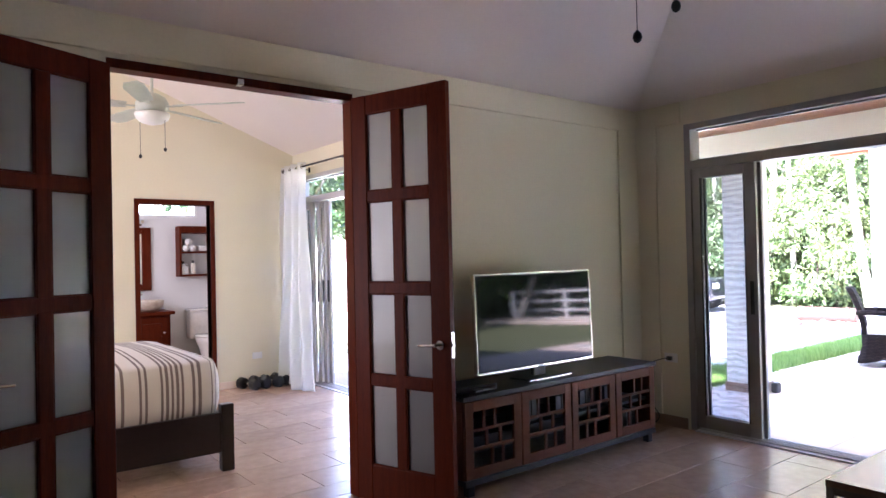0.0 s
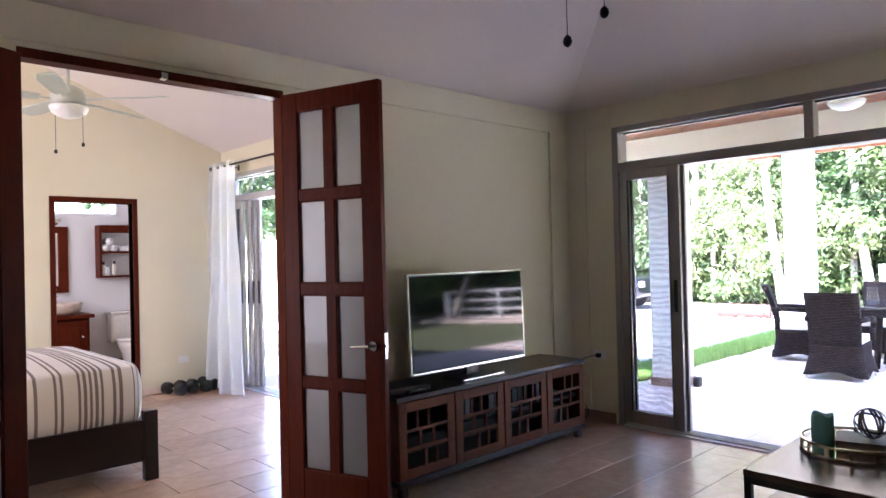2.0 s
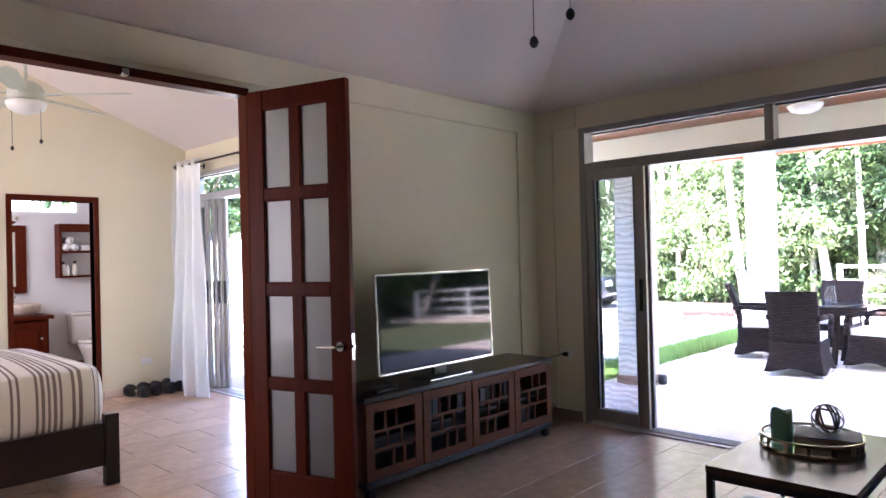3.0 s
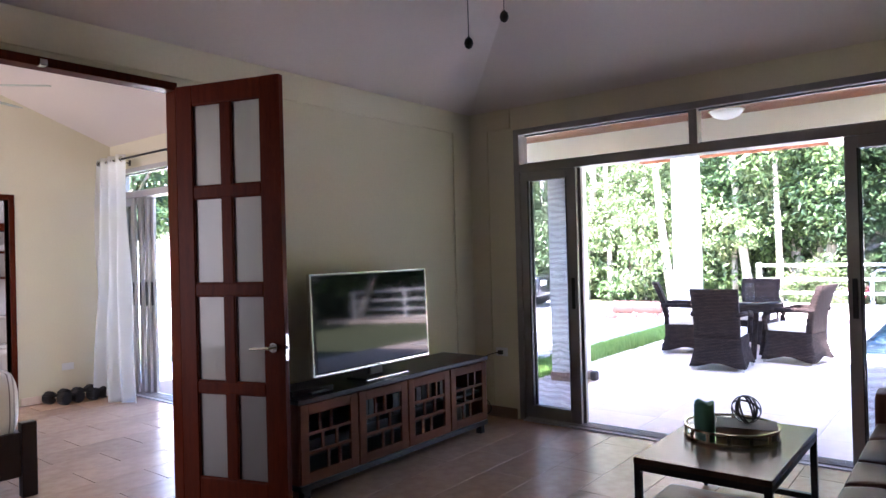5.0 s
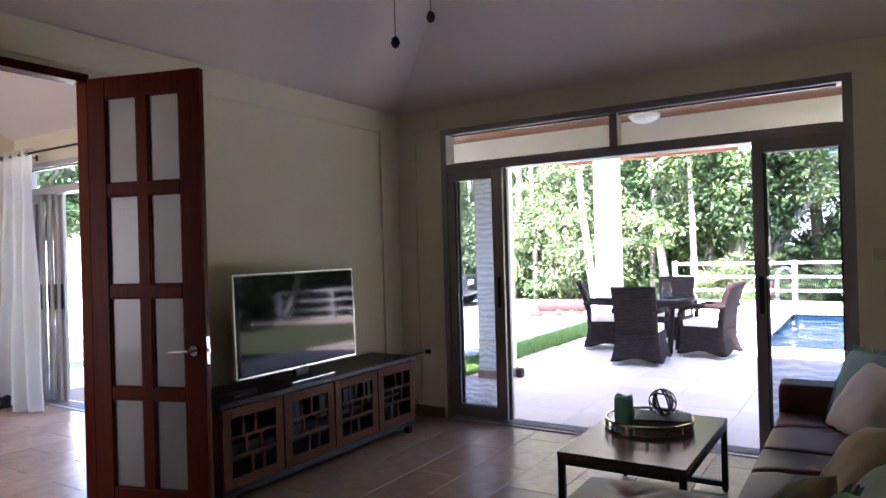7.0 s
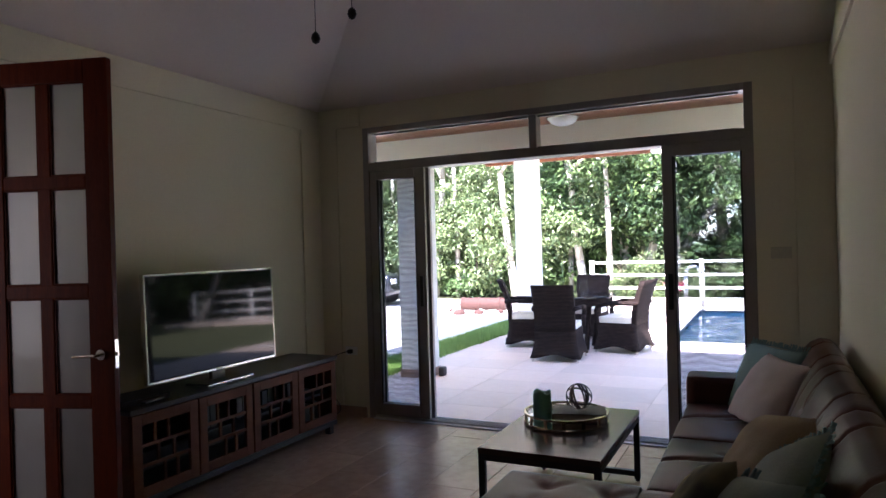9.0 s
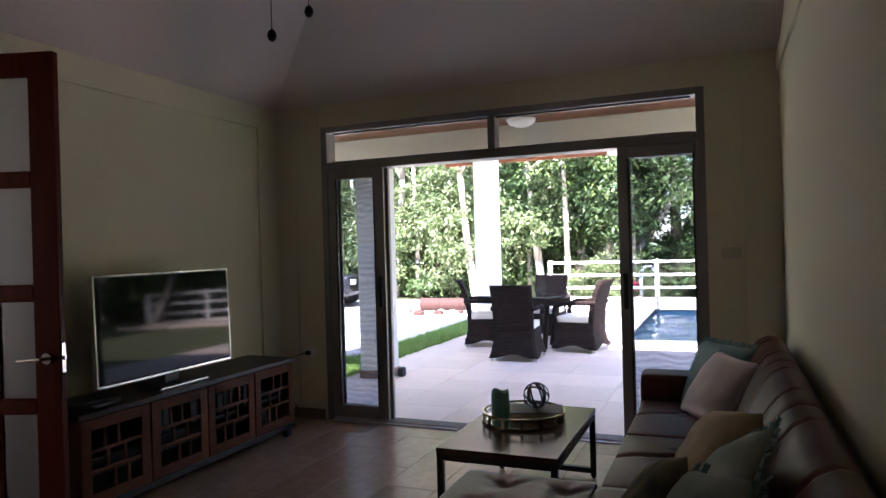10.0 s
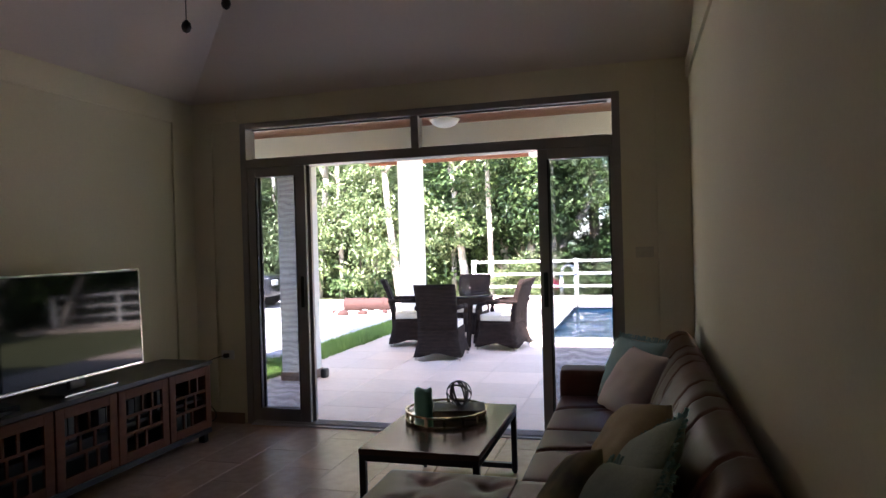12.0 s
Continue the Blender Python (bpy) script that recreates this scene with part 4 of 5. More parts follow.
for y, h_, mat_ in ((2.89, 0.19, WHITE), (2.94, 0.15, WHITE), (3.03, 0.20, CUSHION), (3.36, 0.16, WHITE)):
    bo = thing("bottle", "small white toiletry bottle on the shelf", "bottle", pose(-9.76, y, 1.268), group="toiletry bottles")
    part("body", lathe(B(), [(0.0, 0.0), (0.028, 0.0), (0.03, 0.02), (0.03, h_ * 0.72), (0.014, h_ * 0.8), (0.0, h_ * 0.8)], 16), mat_, bo, smooth=True)
    part("cap", lathe(B(), [(0.0, h_ * 0.8), (0.017, h_ * 0.8), (0.017, h_), (0.0, h_)], 12), BLACK if h_ > 0.18 else CHROME, bo)
bo = thing("toilet", "white ceramic one-piece toilet", "toilet", pose(-9.88, 3.17, 0))
CERAMIC = material("white_ceramic", (0.80, 0.77, 0.72), rough=0.12, grain=30, bump=0.0)
part("tank", soft_box(B(), 0.0, 0.22, -0.22, 0.22, 0.34, 0.74, 9, 10), CERAMIC, bo, smooth=True)
part("tank_lid", box(B(), -0.005, 0.235, -0.23, 0.23, 0.735, 0.77, 0.008), CERAMIC, bo)
bm = lathe(B(), [(0.13, 0.0), (0.125, 0.10), (0.14, 0.20), (0.18, 0.30), (0.20, 0.385), (0.0, 0.385)], 32)
bmesh.ops.transform(bm, matrix=Matrix.Translation((0.40, 0, 0)) @ Matrix.Diagonal((1.35, 1, 1, 1)), verts=bm.verts)
part("bowl", bm, CERAMIC, bo, smooth=True)
bm = lathe(B(), [(0.0, 0.387), (0.205, 0.387), (0.21, 0.40), (0.20, 0.415), (0.0, 0.42)], 32)
bmesh.ops.transform(bm, matrix=Matrix.Translation((0.41, 0, 0)) @ Matrix.Diagonal((1.35, 1, 1, 1)), verts=bm.verts)
part("seat_lid", bm, CERAMIC, bo, smooth=True)
win = thing("window_3", "white awning window high in the bathroom, tilted open", "window", pose(BX - 0.05, 2.70, 2.09), kind="structure")
part("window_frame", boxes([(-0.04, 0.06, -0.44, -0.40, 0, 0.27), (-0.04, 0.06, 0.40, 0.44, 0, 0.27), (-0.04, 0.06, -0.40, 0.40, 0, 0.04), (-0.04, 0.06, -0.40, 0.40, 0.24, 0.27)], 0.003), WHITE, win)
sash = part("sash", boxes([(-0.02, 0.0, -0.40, -0.37, -0.22, 0), (-0.02, 0.0, 0.37, 0.40, -0.22, 0), (-0.02, 0.0, -0.37, 0.37, -0.22, -0.19), (-0.02, 0.0, -0.37, 0.37, -0.03, 0), (-0.02, 0.0, -0.015, 0.015, -0.19, -0.03)]), WHITE, win)
sash.matrix_local = pose(-0.02, 0, 0.25, 0, 28, 0)
part("pane", box(B(), -0.012, -0.008, -0.37, 0.37, -0.19, -0.03), CLEAR, sash).visible_shadow = False
vl = thing("vanity_light", "small metal wall light above the mirror", "wall light", pose(BX, 2.22, 2.02))
part("bar", box(B(), 0, 0.05, -0.25, 0.18, -0.02, 0.03, 0.006), CHROME, vl)
part("spot", rod(B(), (0.07, 0.10, 0.02), (0.11, 0.10, -0.05), 0.03, 0.035), CHROME, vl)
structure("baseboard_bathroom", boxes([(BX, BX + 0.012, 0.6, 3.5, 0, 0.10)], 0.002), SKIRT, "dark tile baseboard in the bathroom", "baseboard")

# ---- outside: ground, patio, pool ----
GRASS = material("lawn_blades", (0.10, 0.24, 0.035), (0.06, 0.15, 0.02), 0.7, grain=20, bump=0.0)
SOIL = material("leaf_litter", (0.11, 0.12, 0.05), (0.07, 0.085, 0.035), 0.95, grain=4, patch=0.3, bump=0.4)
GRAVEL = material("pale_gravel", (0.60, 0.55, 0.50), (0.48, 0.44, 0.40), 0.95, grain=60, patch=1.0, bump=0.6)
structure("ground", boxes([(-200, 200, -200, 200, -0.5, -0.11)]), SOIL, "leafy forest ground reaching to the horizon", "ground")
structure("road", boxes([(-16.0, -4.3, 7.2, 17.8, -0.3, -0.085)]), GRAVEL, "pale gravel drive beside the lawn strip", "gravel drive")
structure("lawn", boxes([(-4.35, -3.86, 4.0, 16.5, -0.3, -0.07), (-9.0, -4.35, 4.0, 7.7, -0.3, -0.075)]), GRASS, "green lawn strip along the patio edge", "lawn")
PX0, PX1, PY0, PY1 = -1.22, 2.4, 10.0, 14.9
structure("patio_slab", boxes([(-3.86, 2.9, FAC + 0.15, PY0 - 0.02, -0.3, -0.03), (-3.86, PX0 - 0.02, PY0 - 0.02, PY1 + 0.02, -0.3, -0.03), (PX1 + 0.02, 2.9, PY0 - 0.02, PY1 + 0.02, -0.3, -0.03), (-3.86, 12.0, PY1 + 1.2, 17.7, -0.3, -0.03), (-3.86, 2.9, PY1 + 0.02, PY1 + 1.2, -0.3, -0.03)]), PATIOTILE, "sandy tiled pool terrace", "patio")
structure("terrace_bedroom", boxes([(-9.0, -3.6, BEDY + 0.15, 5.6, -0.3, -0.03)]), PATIOTILE, "sandy tiled terrace outside the bedroom", "patio")
POOLTILE = material("blue_pool_tile", (0.012, 0.045, 0.085), (0.008, 0.03, 0.065), 0.3, grain=40, patch=3)
pool = thing("swimming_pool", "blue tiled swimming pool set in the terrace", "swimming pool", kind="structure")
part("basin", boxes([(PX0 - 0.15, PX0, PY0 - 0.15, PY1 + 0.15, -1.2, -0.032), (PX1, PX1 + 0.15, PY0 - 0.15, PY1 + 0.15, -1.2, -0.032), (PX0, PX1, PY0 - 0.15, PY0, -1.2, -0.032), (PX0, PX1, PY1, PY1 + 0.15, -1.2, -0.032), (PX0, PX1, PY0, PY1, -1.3, -1.2)]), POOLTILE, pool)
part("coping", boxes([(PX0 - 0.25, PX0 + 0.03, PY0 - 0.25, PY1 + 0.25, -0.029, 0.0), (PX0 + 0.03, PX1, PY0 - 0.25, PY0 + 0.03, -0.029, 0.0), (PX0 + 0.03, PX1, PY1 - 0.03, PY1 + 0.25, -0.029, 0.0)], 0.006), GRAVEL, pool, "pale stone coping")
WATER = bpy.data.materials.new("pool_water")
WATER.use_nodes = True
wn = WATER.node_tree.nodes
wb = wn["Principled BSDF"]
wb.inputs["Base Color"].default_value, wb.inputs["Roughness"].default_value = (0.005, 0.038, 0.070, 1), 0.04
wnoise, wbump = wn.new("ShaderNodeTexNoise"), wn.new("ShaderNodeBump")
wnoise.inputs["Scale"].default_value, wnoise.inputs["Detail"].default_value = 5.0, 3
wbump.inputs["Strength"].default_value, wbump.inputs["Distance"].default_value = 1.0, 0.12
WATER.node_tree.links.new(wnoise.outputs[0], wbump.inputs["Height"])
WATER.node_tree.links.new(wbump.outputs[0], wb.inputs["Normal"])
part("water", boxes([(PX0, PX1, PY0, PY1, -0.5, -0.10)]), WATER, pool, "rippled blue water")


def foliage(name, dark, light):
    m = bpy.data.materials.new(name)
    m.use_nodes = True
    n, link = m.node_tree.nodes, m.node_tree.links.new
    b = n["Principled BSDF"]
    geo, ramp, thin, mix = n.new("ShaderNodeNewGeometry"), n.new("ShaderNodeMix"), n.new("ShaderNodeBsdfTranslucent"), n.new("ShaderNodeMixShader")
    ramp.data_type = "RGBA"
    ramp.inputs[6].default_value, ramp.inputs[7].default_value = (*dark, 1), (*light, 1)
    link(geo.outputs["Random Per Island"], ramp.inputs[0])
    link(ramp.outputs[2], b.inputs["Base Color"])
    link(ramp.outputs[2], thin.inputs[0])
    b.inputs["Roughness"].default_value = 0.42
    mix.inputs[0].default_value = 0.3
    link(b.outputs[0], mix.inputs[1])
    link(thin.outputs[0], mix.inputs[2])
    link(mix.outputs[0], n["Material Output"].inputs[0])
    return m


def blades(name, spots, tall, label):
    """Short grass as many bent blades over rectangles (x0, x1, y0, y1, count)."""
    verts, faces = [], []
    rng = random.Random(4)
    for x0, x1, y0, y1, count in spots:
        for _ in range(count):
            x, y, a = rng.uniform(x0, x1), rng.uniform(y0, y1), rng.uniform(0, 6.28)
            h_, w_ = tall * rng.uniform(0.6, 1.2), 0.006 + 0.004 * rng.random()
            lx, ly = rng.uniform(-0.04, 0.04), rng.uniform(-0.04, 0.04)
            c, s_ = math.cos(a) * w_, math.sin(a) * w_
            k = len(verts)
            verts += [(x - c, y - s_, -0.08), (x + c, y + s_, -0.08), (x + lx, y + ly, -0.07 + h_)]
            faces.append((k, k + 1, k + 2))
    data = bpy.data.meshes.new(name)
    data.from_pydata(verts, [], faces)
    data.materials.append(BLADES)
    return tagged(new(name, data), label, "grass", kind="stuff")


BLADES = foliage("grass_blades", (0.10, 0.21, 0.03), (0.34, 0.48, 0.14))
blades("grass", [(-4.35, -3.84, 5.5, 13.5, 34000), (-4.0, -3.80, 5.5, 13.5, 5000), (-7.5, -4.35, 5.0, 7.7, 22000)], 0.13, "thick green lawn grass beside the patio")


def column(x0, x1, y0, y1):
    c = thing("patio_column", "square white rendered patio column with tile skirting", "column", pose((x0 + x1) / 2, (y0 + y1) / 2, -0.03), group="patio columns")
    a, b = (x1 - x0) / 2, (y1 - y0) / 2
    part("shaft", box(B(), -a, a, -b, b, 0, 3.33 if y0 > 8 else 2.38, 0.008), RENDERWHITE, c)
    part("skirting", boxes([(-a - 0.012, a + 0.012, -b - 0.012, -b, 0, 0.10), (-a - 0.012, a + 0.012, b, b + 0.012, 0, 0.10), (a, a + 0.012, -b, b, 0, 0.10), (-a - 0.012, -a, -b, b, 0, 0.10)], 0.002), SKIRT, c)


column(-3.645, -3.325, 6.58, 6.90)
column(-3.74, -3.39, 10.75, 11.10)
structure("beam_patio", boxes([(-4.75, 5.0, 6.56, 6.90, 2.352, 2.66)], 0.006), RENDERWHITE, "white rendered beam along the veranda edge", "beam")
roof = thing("veranda_roof", "cedar lined veranda roof", "roof", pose(0, 0, 0), kind="structure")
for k in range(11):
    y = FAC + 0.16 + k * 0.145
    part("soffit_board", box(B(), -4.75, 5.0, y, y + 0.139, 2.645, 2.665, 0.003), SOFFIT, roof)
part("deck", box(B(), -4.85, 5.1, FAC + 0.14, 7.1, 2.67, 2.80), RENDERWHITE, roof)
far_roof = thing("pavilion_roof", "pale pavilion roof with cedar fascia", "roof", pose(0, 0, 0), kind="structure")
part("deck", box(B(), -4.68, -1.45, 5.0, 11.84, 3.30, 3.46), RENDERWHITE, far_roof)
part("fascia", boxes([(-4.70, -1.62, 11.84, 11.88, 2.95, 3.48), (-4.74, -4.70, 6.95, 11.88, 3.0, 3.48)], 0.004), SOFFIT, far_roof, "varnished cedar fascia")
part("end_board", box(B(), -1.62, -1.40, 11.6, 11.88, 2.93, 3.5, 0.004), RENDERWHITE, far_roof)
structure("roof_bedroom", boxes([(-11.0, -3.5, BEDY + 0.15, BEDY + 0.35, 2.76, 2.88)]), RENDERWHITE, "white eaves over the bedroom terrace", "roof")
structure("wall_outer_upper", boxes([(TVX - 0.10, 5.0, FAC + 0.01, FAC + 0.14, TOP + 0.06, 4.35)]), RENDERWHITE, "white rendered wall over the sliding door", "wall")
structure("roof_main", boxes([(TVX - 0.10, 5.0, BACK - 0.4, FAC + 0.15, 4.35, 4.5)]), RENDERWHITE, "plain roof deck over the house", "roof")
lamp = thing("ceiling_lamp", "round white dome lamp under the patio roof", "ceiling lamp", pose(-1.62, 6.26, 2.645))
part("dome", lathe(B(), [(0.14, 0.0), (0.137, -0.03), (0.11, -0.062), (0.06, -0.083), (0.0, -0.088)], 32), WHITE, lamp, smooth=True)
part("rim", lathe(B(), [(0.14, 0.0), (0.155, 0.0), (0.155, -0.015), (0.14, -0.015)], 32), CHROME, lamp)

rail = thing("terrace_railing", "white painted metal railing round the terrace", "railing", pose(0, 17.45, -0.03))
for x in (-4.05, -1.36, 1.34, 4.04, 6.74, 9.4, 12.0):
    part("post", box(B(), x - 0.05, x + 0.05, -0.05, 0.05, 0, 1.02, 0.006), WHITE, rail)
for z in (0.28, 0.60, 0.93):
    part("bar", box(B(), -4.05, 12.0, -0.025, 0.025, z, z + 0.06, 0.004), WHITE, rail)
structure("kerb_terrace", boxes([(-4.1, 12.05, 17.55, 17.7, -0.3, 0.02)]), RENDERWHITE, "white kerb at the terrace edge", "kerb")
structure("garden_wall", boxes([(-24.0, -8.6, 8.0, 8.2, -0.3, 1.9)]), RENDERWHITE, "white rendered garden wall", "garden wall")


ladder = thing("pool_ladder", "chrome pool ladder with two curved handrails", "pool ladder", pose(-1.36, 14.45, -0.03, 0, 0, 90))
for x in (-0.2, 0.2):
    pts = [(x, 0.06, 0.0), (x, 0.06, 0.76), (x, 0.02, 0.90), (x, -0.07, 0.96), (x, -0.18, 0.92), (x, -0.25, 0.78), (x, -0.27, -0.5)]
    bm = B()
    for p, q in zip(pts, pts[1:]):
        rod(bm, p, q, 0.015, sides=10)
    part("handrail", bm, CHROME, ladder, smooth=True)
part("tread", box(B(), -0.2, 0.2, -0.31, -0.23, -0.2, -0.17, 0.005), CHROME, ladder)


# ---- dining set ----
def weave():
    m = bpy.data.materials.new("woven_wicker")
    m.use_nodes = True
    n, link = m.node_tree.nodes, m.node_tree.links.new
    b = n["Principled BSDF"]
    where, brick, bump = n.new("ShaderNodeTexCoord"), n.new("ShaderNodeTexBrick"), n.new("ShaderNodeBump")
    cut, around, flat = n.new("ShaderNodeSeparateXYZ"), n.new("ShaderNodeMath"), n.new("ShaderNodeCombineXYZ")
    link(where.outputs["Object"], cut.inputs[0])
    link(cut.outputs["X"], around.inputs[0])
    link(cut.outputs["Y"], around.inputs[1])
    link(around.outputs[0], flat.inputs["X"])
    link(cut.outputs["Z"], flat.inputs["Y"])
    link(flat.outputs[0], brick.inputs["Vector"])
    brick.inputs["Scale"].default_value, brick.inputs["Mortar Size"].default_value, brick.inputs["Mortar Smooth"].default_value = 1.0, 0.004, 0.6
    brick.inputs["Brick Width"].default_value, brick.inputs["Row Height"].default_value = 0.046, 0.017
    brick.inputs["Color1"].default_value, brick.inputs["Color2"].default_value, brick.inputs["Mortar"].default_value = (0.044, 0.030, 0.026, 1), (0.026, 0.018, 0.016, 1), (0.002, 0.0015, 0.0015, 1)
    link(brick.outputs["Color"], b.inputs["Base Color"])
    bump.invert = True
    link(brick.outputs["Fac"], bump.inputs["Height"])
    bump.inputs["Strength"].default_value, bump.inputs["Distance"].default_value = 0.6, 0.008
    link(bump.outputs[0], b.inputs["Normal"])
    b.inputs["Roughness"].default_value, b.inputs["Specular IOR Level"].default_value = 0.65, 0.06
    return m


WEAVE = weave()


def dining_chair(m):
    """Faces +y; a flared woven skirt, curved arms and a raked back."""
    c = thing("dining_chair", "dark brown woven wicker armchair with cream seat cushion", "chair", m, group="chairs round the patio table")
    bm = box(B(), -0.27, 0.27, -0.27, 0.27, 0.05, 0.40)
    bmesh.ops.subdivide_edges(bm, edges=list(bm.edges), cuts=6, use_grid_fill=True)
    for q in bm.verts:
        f = max(0.0, (0.26 - q.co.z) / 0.21) ** 2
        q.co.x *= 1 + 0.15 * f - 0.05 * (q.co.z > 0.2)
        q.co.y *= 1 + 0.15 * f - 0.05 * (q.co.z > 0.2)
        if q.co.z < 0.06:
            q.co.z += 0.06 * (1 - min(1, abs(q.co.x * q.co.y) / 0.07) if max(abs(q.co.x), abs(q.co.y)) > 0.25 else 0.8)
    part("woven_base", bm, WEAVE, c, smooth=True)
    bm = box(B(), -0.25, 0.25, -0.28, -0.22, 0.38, 0.96)
    bmesh.ops.subdivide_edges(bm, edges=list(bm.edges), cuts=6, use_grid_fill=True)
    for q in bm.verts:
        k = (q.co.z - 0.38) / 0.58
        q.co.y -= 0.14 * k * k + 0.03 * math.cos(q.co.x * 6) * k - 0.02
        q.co.x *= 1 + 0.04 * k
    part("backrest", bm, WEAVE, c, smooth=True)
    for s_ in (-1, 1):
        bm = B()
        pts = [(s_ * 0.25, -0.30, 0.66), (s_ * 0.29, -0.10, 0.665), (s_ * 0.30, 0.12, 0.655), (s_ * 0.285, 0.24, 0.62), (s_ * 0.27, 0.27, 0.55), (s_ * 0.262, 0.262, 0.40)]
        for a, b in zip(pts, pts[1:]):
            rod(bm, a, b, 0.03, sides=10)
        part("armrest", bm, WEAVE, c, smooth=True)
    part("cushion", soft_box(B(), -0.245, 0.245, -0.22, 0.26, 0.395, 0.475, 5, 12), CUSHION, c, "cream seat cushion", smooth=True)
    for x in (-0.26, 0.26):
        for y in (-0.26, 0.26):
            part("foot", rod(B(), (x * 1.08, y * 1.08, 0), (x * 1.06, y * 1.06, 0.09), 0.014, 0.02), CHROME, c, "metal foot")
    return c


ch = dining_chair(pose(-2.30, 8.27, -0.028, 0, 0, 4))
copy_thing(ch, pose(-1.66, 9.12, -0.028, 0, 0, 80))
copy_thing(ch, pose(-3.10, 9.35, -0.028, 0, 0, -72))
copy_thing(ch, pose(-2.42, 10.25, -0.028, 0, 0, 176))
tb = thing("patio_table", "round dark wicker patio table with glass top", "table", pose(-2.36, 9.26, -0.028))
part("tabletop", lathe(B(), [(0.0, 0.715), (0.56, 0.715), (0.575, 0.725), (0.575, 0.745), (0.56, 0.75), (0.0, 0.75)], 48), material("smoked_table_glass", (0.03, 0.03, 0.035), rough=0.06, bump=0.0), tb)
part("apron", lathe(B(), [(0.50, 0.62), (0.53, 0.62), (0.53, 0.714), (0.50, 0.714), (0.50, 0.62)], 40), WEAVE, tb)
for a in (45, 135, 225, 315):
    part("leg", rod(B(), (0.30 * math.cos(radians(a)), 0.30 * math.sin(radians(a)), 0), (0.40 * math.cos(radians(a)), 0.40 * math.sin(radians(a)), 0.70), 0.035), WEAVE, tb)
pot = thing("flower_pot", "small white pot with pale flowers on the table", "flower pot", pose(-2.45, 9.3, 0.722))
part("pot", lathe(B(), [(0.0, 0.0), (0.05, 0.0), (0.07, 0.12), (0.06, 0.12), (0.0, 0.10)], 18), WHITE, pot)
jug = thing("pitcher", "clear glass pitcher on the patio table", "pitcher", pose(-2.18, 9.1, 0.722))
part("body", lathe(B(), [(0.0, 0.0), (0.05, 0.0), (0.065, 0.08), (0.045, 0.17), (0.055, 0.21)], 20), CLEAR, jug, smooth=True)
solid("doorstop", soft_box(B(), -0.035, 0.035, -0.05, 0.05, 0, 0.11, 3, 6), BLACK, "small dark doorstop beside the column", "doorstop", pose(-3.24, 6.80, -0.028), smooth=True)

drum = thing("clay_pipe", "fallen rust coloured clay drum on the gravel", "drum", pose(-6.15, 14.75, -0.085))
RUST = material("rust_clay", (0.055, 0.020, 0.014), (0.03, 0.013, 0.010), 0.85, grain=12, patch=4, bump=0.3)
part("barrel", rod(B(), (-0.45, 0, 0.15), (0.65, 0.12, 0.15), 0.15, 0.14, 20), RUST, drum)
for x in (-0.4, 0.0, 0.5):
    part("hoop", rod(B(), (x - 0.03, x * 0.109 + 0.046, 0.15), (x + 0.03, x * 0.109 + 0.052, 0.15), 0.158, sides=20), RUST, drum)
for k in range(7):
    bm = bmesh.ops.create_icosphere(tmp := B(), subdivisions=2, radius=0.09 + 0.03 * (k % 3))
    for q in tmp.verts:
        q.co *= 1 + 0.25 * noise.noise(q.co * 4 + Vector((k, 0, 0)))
        q.co.z *= 0.6
    solid("garden_stone", tmp, (RUST, GRAVEL)[k % 2], "rough garden stone on the gravel", "stone", pose(-6.6 + 0.2 * k * (1 + 0.2 * (k % 2)), 14.2 - 0.25 * (k % 3), -0.05), group="garden stones", smooth=True)

car = thing("parked_car", "dark parked car on the gravel drive", "car", pose(-10.75, 15.6, -0.085, 0, 0, 8))
PAINT = material("dark_car_paint", (0.02, 0.022, 0.026), rough=0.2, grain=60, bump=0.0, coat=0.5)
bm = box(B(), -2.0, 1.9, -0.85, 0.85, 0.30, 0.85, 0.12, 4)
part("body", bm, PAINT, car, smooth=True)
bm = box(B(), -1.7, 0.7, -0.72, 0.72, 0.85, 1.5)
for q in bm.verts:
    if q.co.z > 1.2:
        q.co.x *= 0.72
        q.co.y *= 0.82
bmesh.ops.bevel(bm, geom=list(bm.edges), offset=0.08, segments=3, affect="EDGES")
part("cabin", bm, material("car_glass", (0.01, 0.012, 0.014), rough=0.05, bump=0.0), car, smooth=True)
for x in (-1.25, 1.2):
    for y in (-0.86, 0.72):
        wh = part("wheel", rod(B(), (x, y, 0.32), (x, y + 0.16, 0.32), 0.32, sides=28), BLACK, car)
        part("rim", rod(B(), (x, y - 0.004, 0.32), (x, y + 0.164, 0.32), 0.19, sides=20), ALUMINIUM, wh)
for y in (-0.6, 0.6):
    part("headlight", soft_box(B(), 1.84, 1.93, y - 0.17, y + 0.17, 0.6, 0.74, 4, 4), WHITE, car, smooth=True)


# ---- trees and shrubs ----
LEAF = foliage("broad_leaf", (0.014, 0.036, 0.009), (0.16, 0.24, 0.075))
# LEAF2 is a lightened copy: sun on the foliage is put into its colour
LEAF2 = foliage("sunlit_leaf_tone", (0.035, 0.07, 0.02), (0.24, 0.30, 0.13))
LEAF3 = foliage("deep_green_leaf", (0.010, 0.030, 0.009), (0.11, 0.185, 0.06))
BARK = material("pale_bark", (0.48, 0.44, 0.38), (0.24, 0.21, 0.17), 0.9, grain=12, patch=3, bump=0.4, stretch=(3, 3, 0.6), amount=1.0)
DARKBARK = material("dark_bark", (0.13, 0.10, 0.07), (0.07, 0.055, 0.04), 0.95, grain=12, patch=3, bump=0.5, stretch=(3, 3, 0.6))


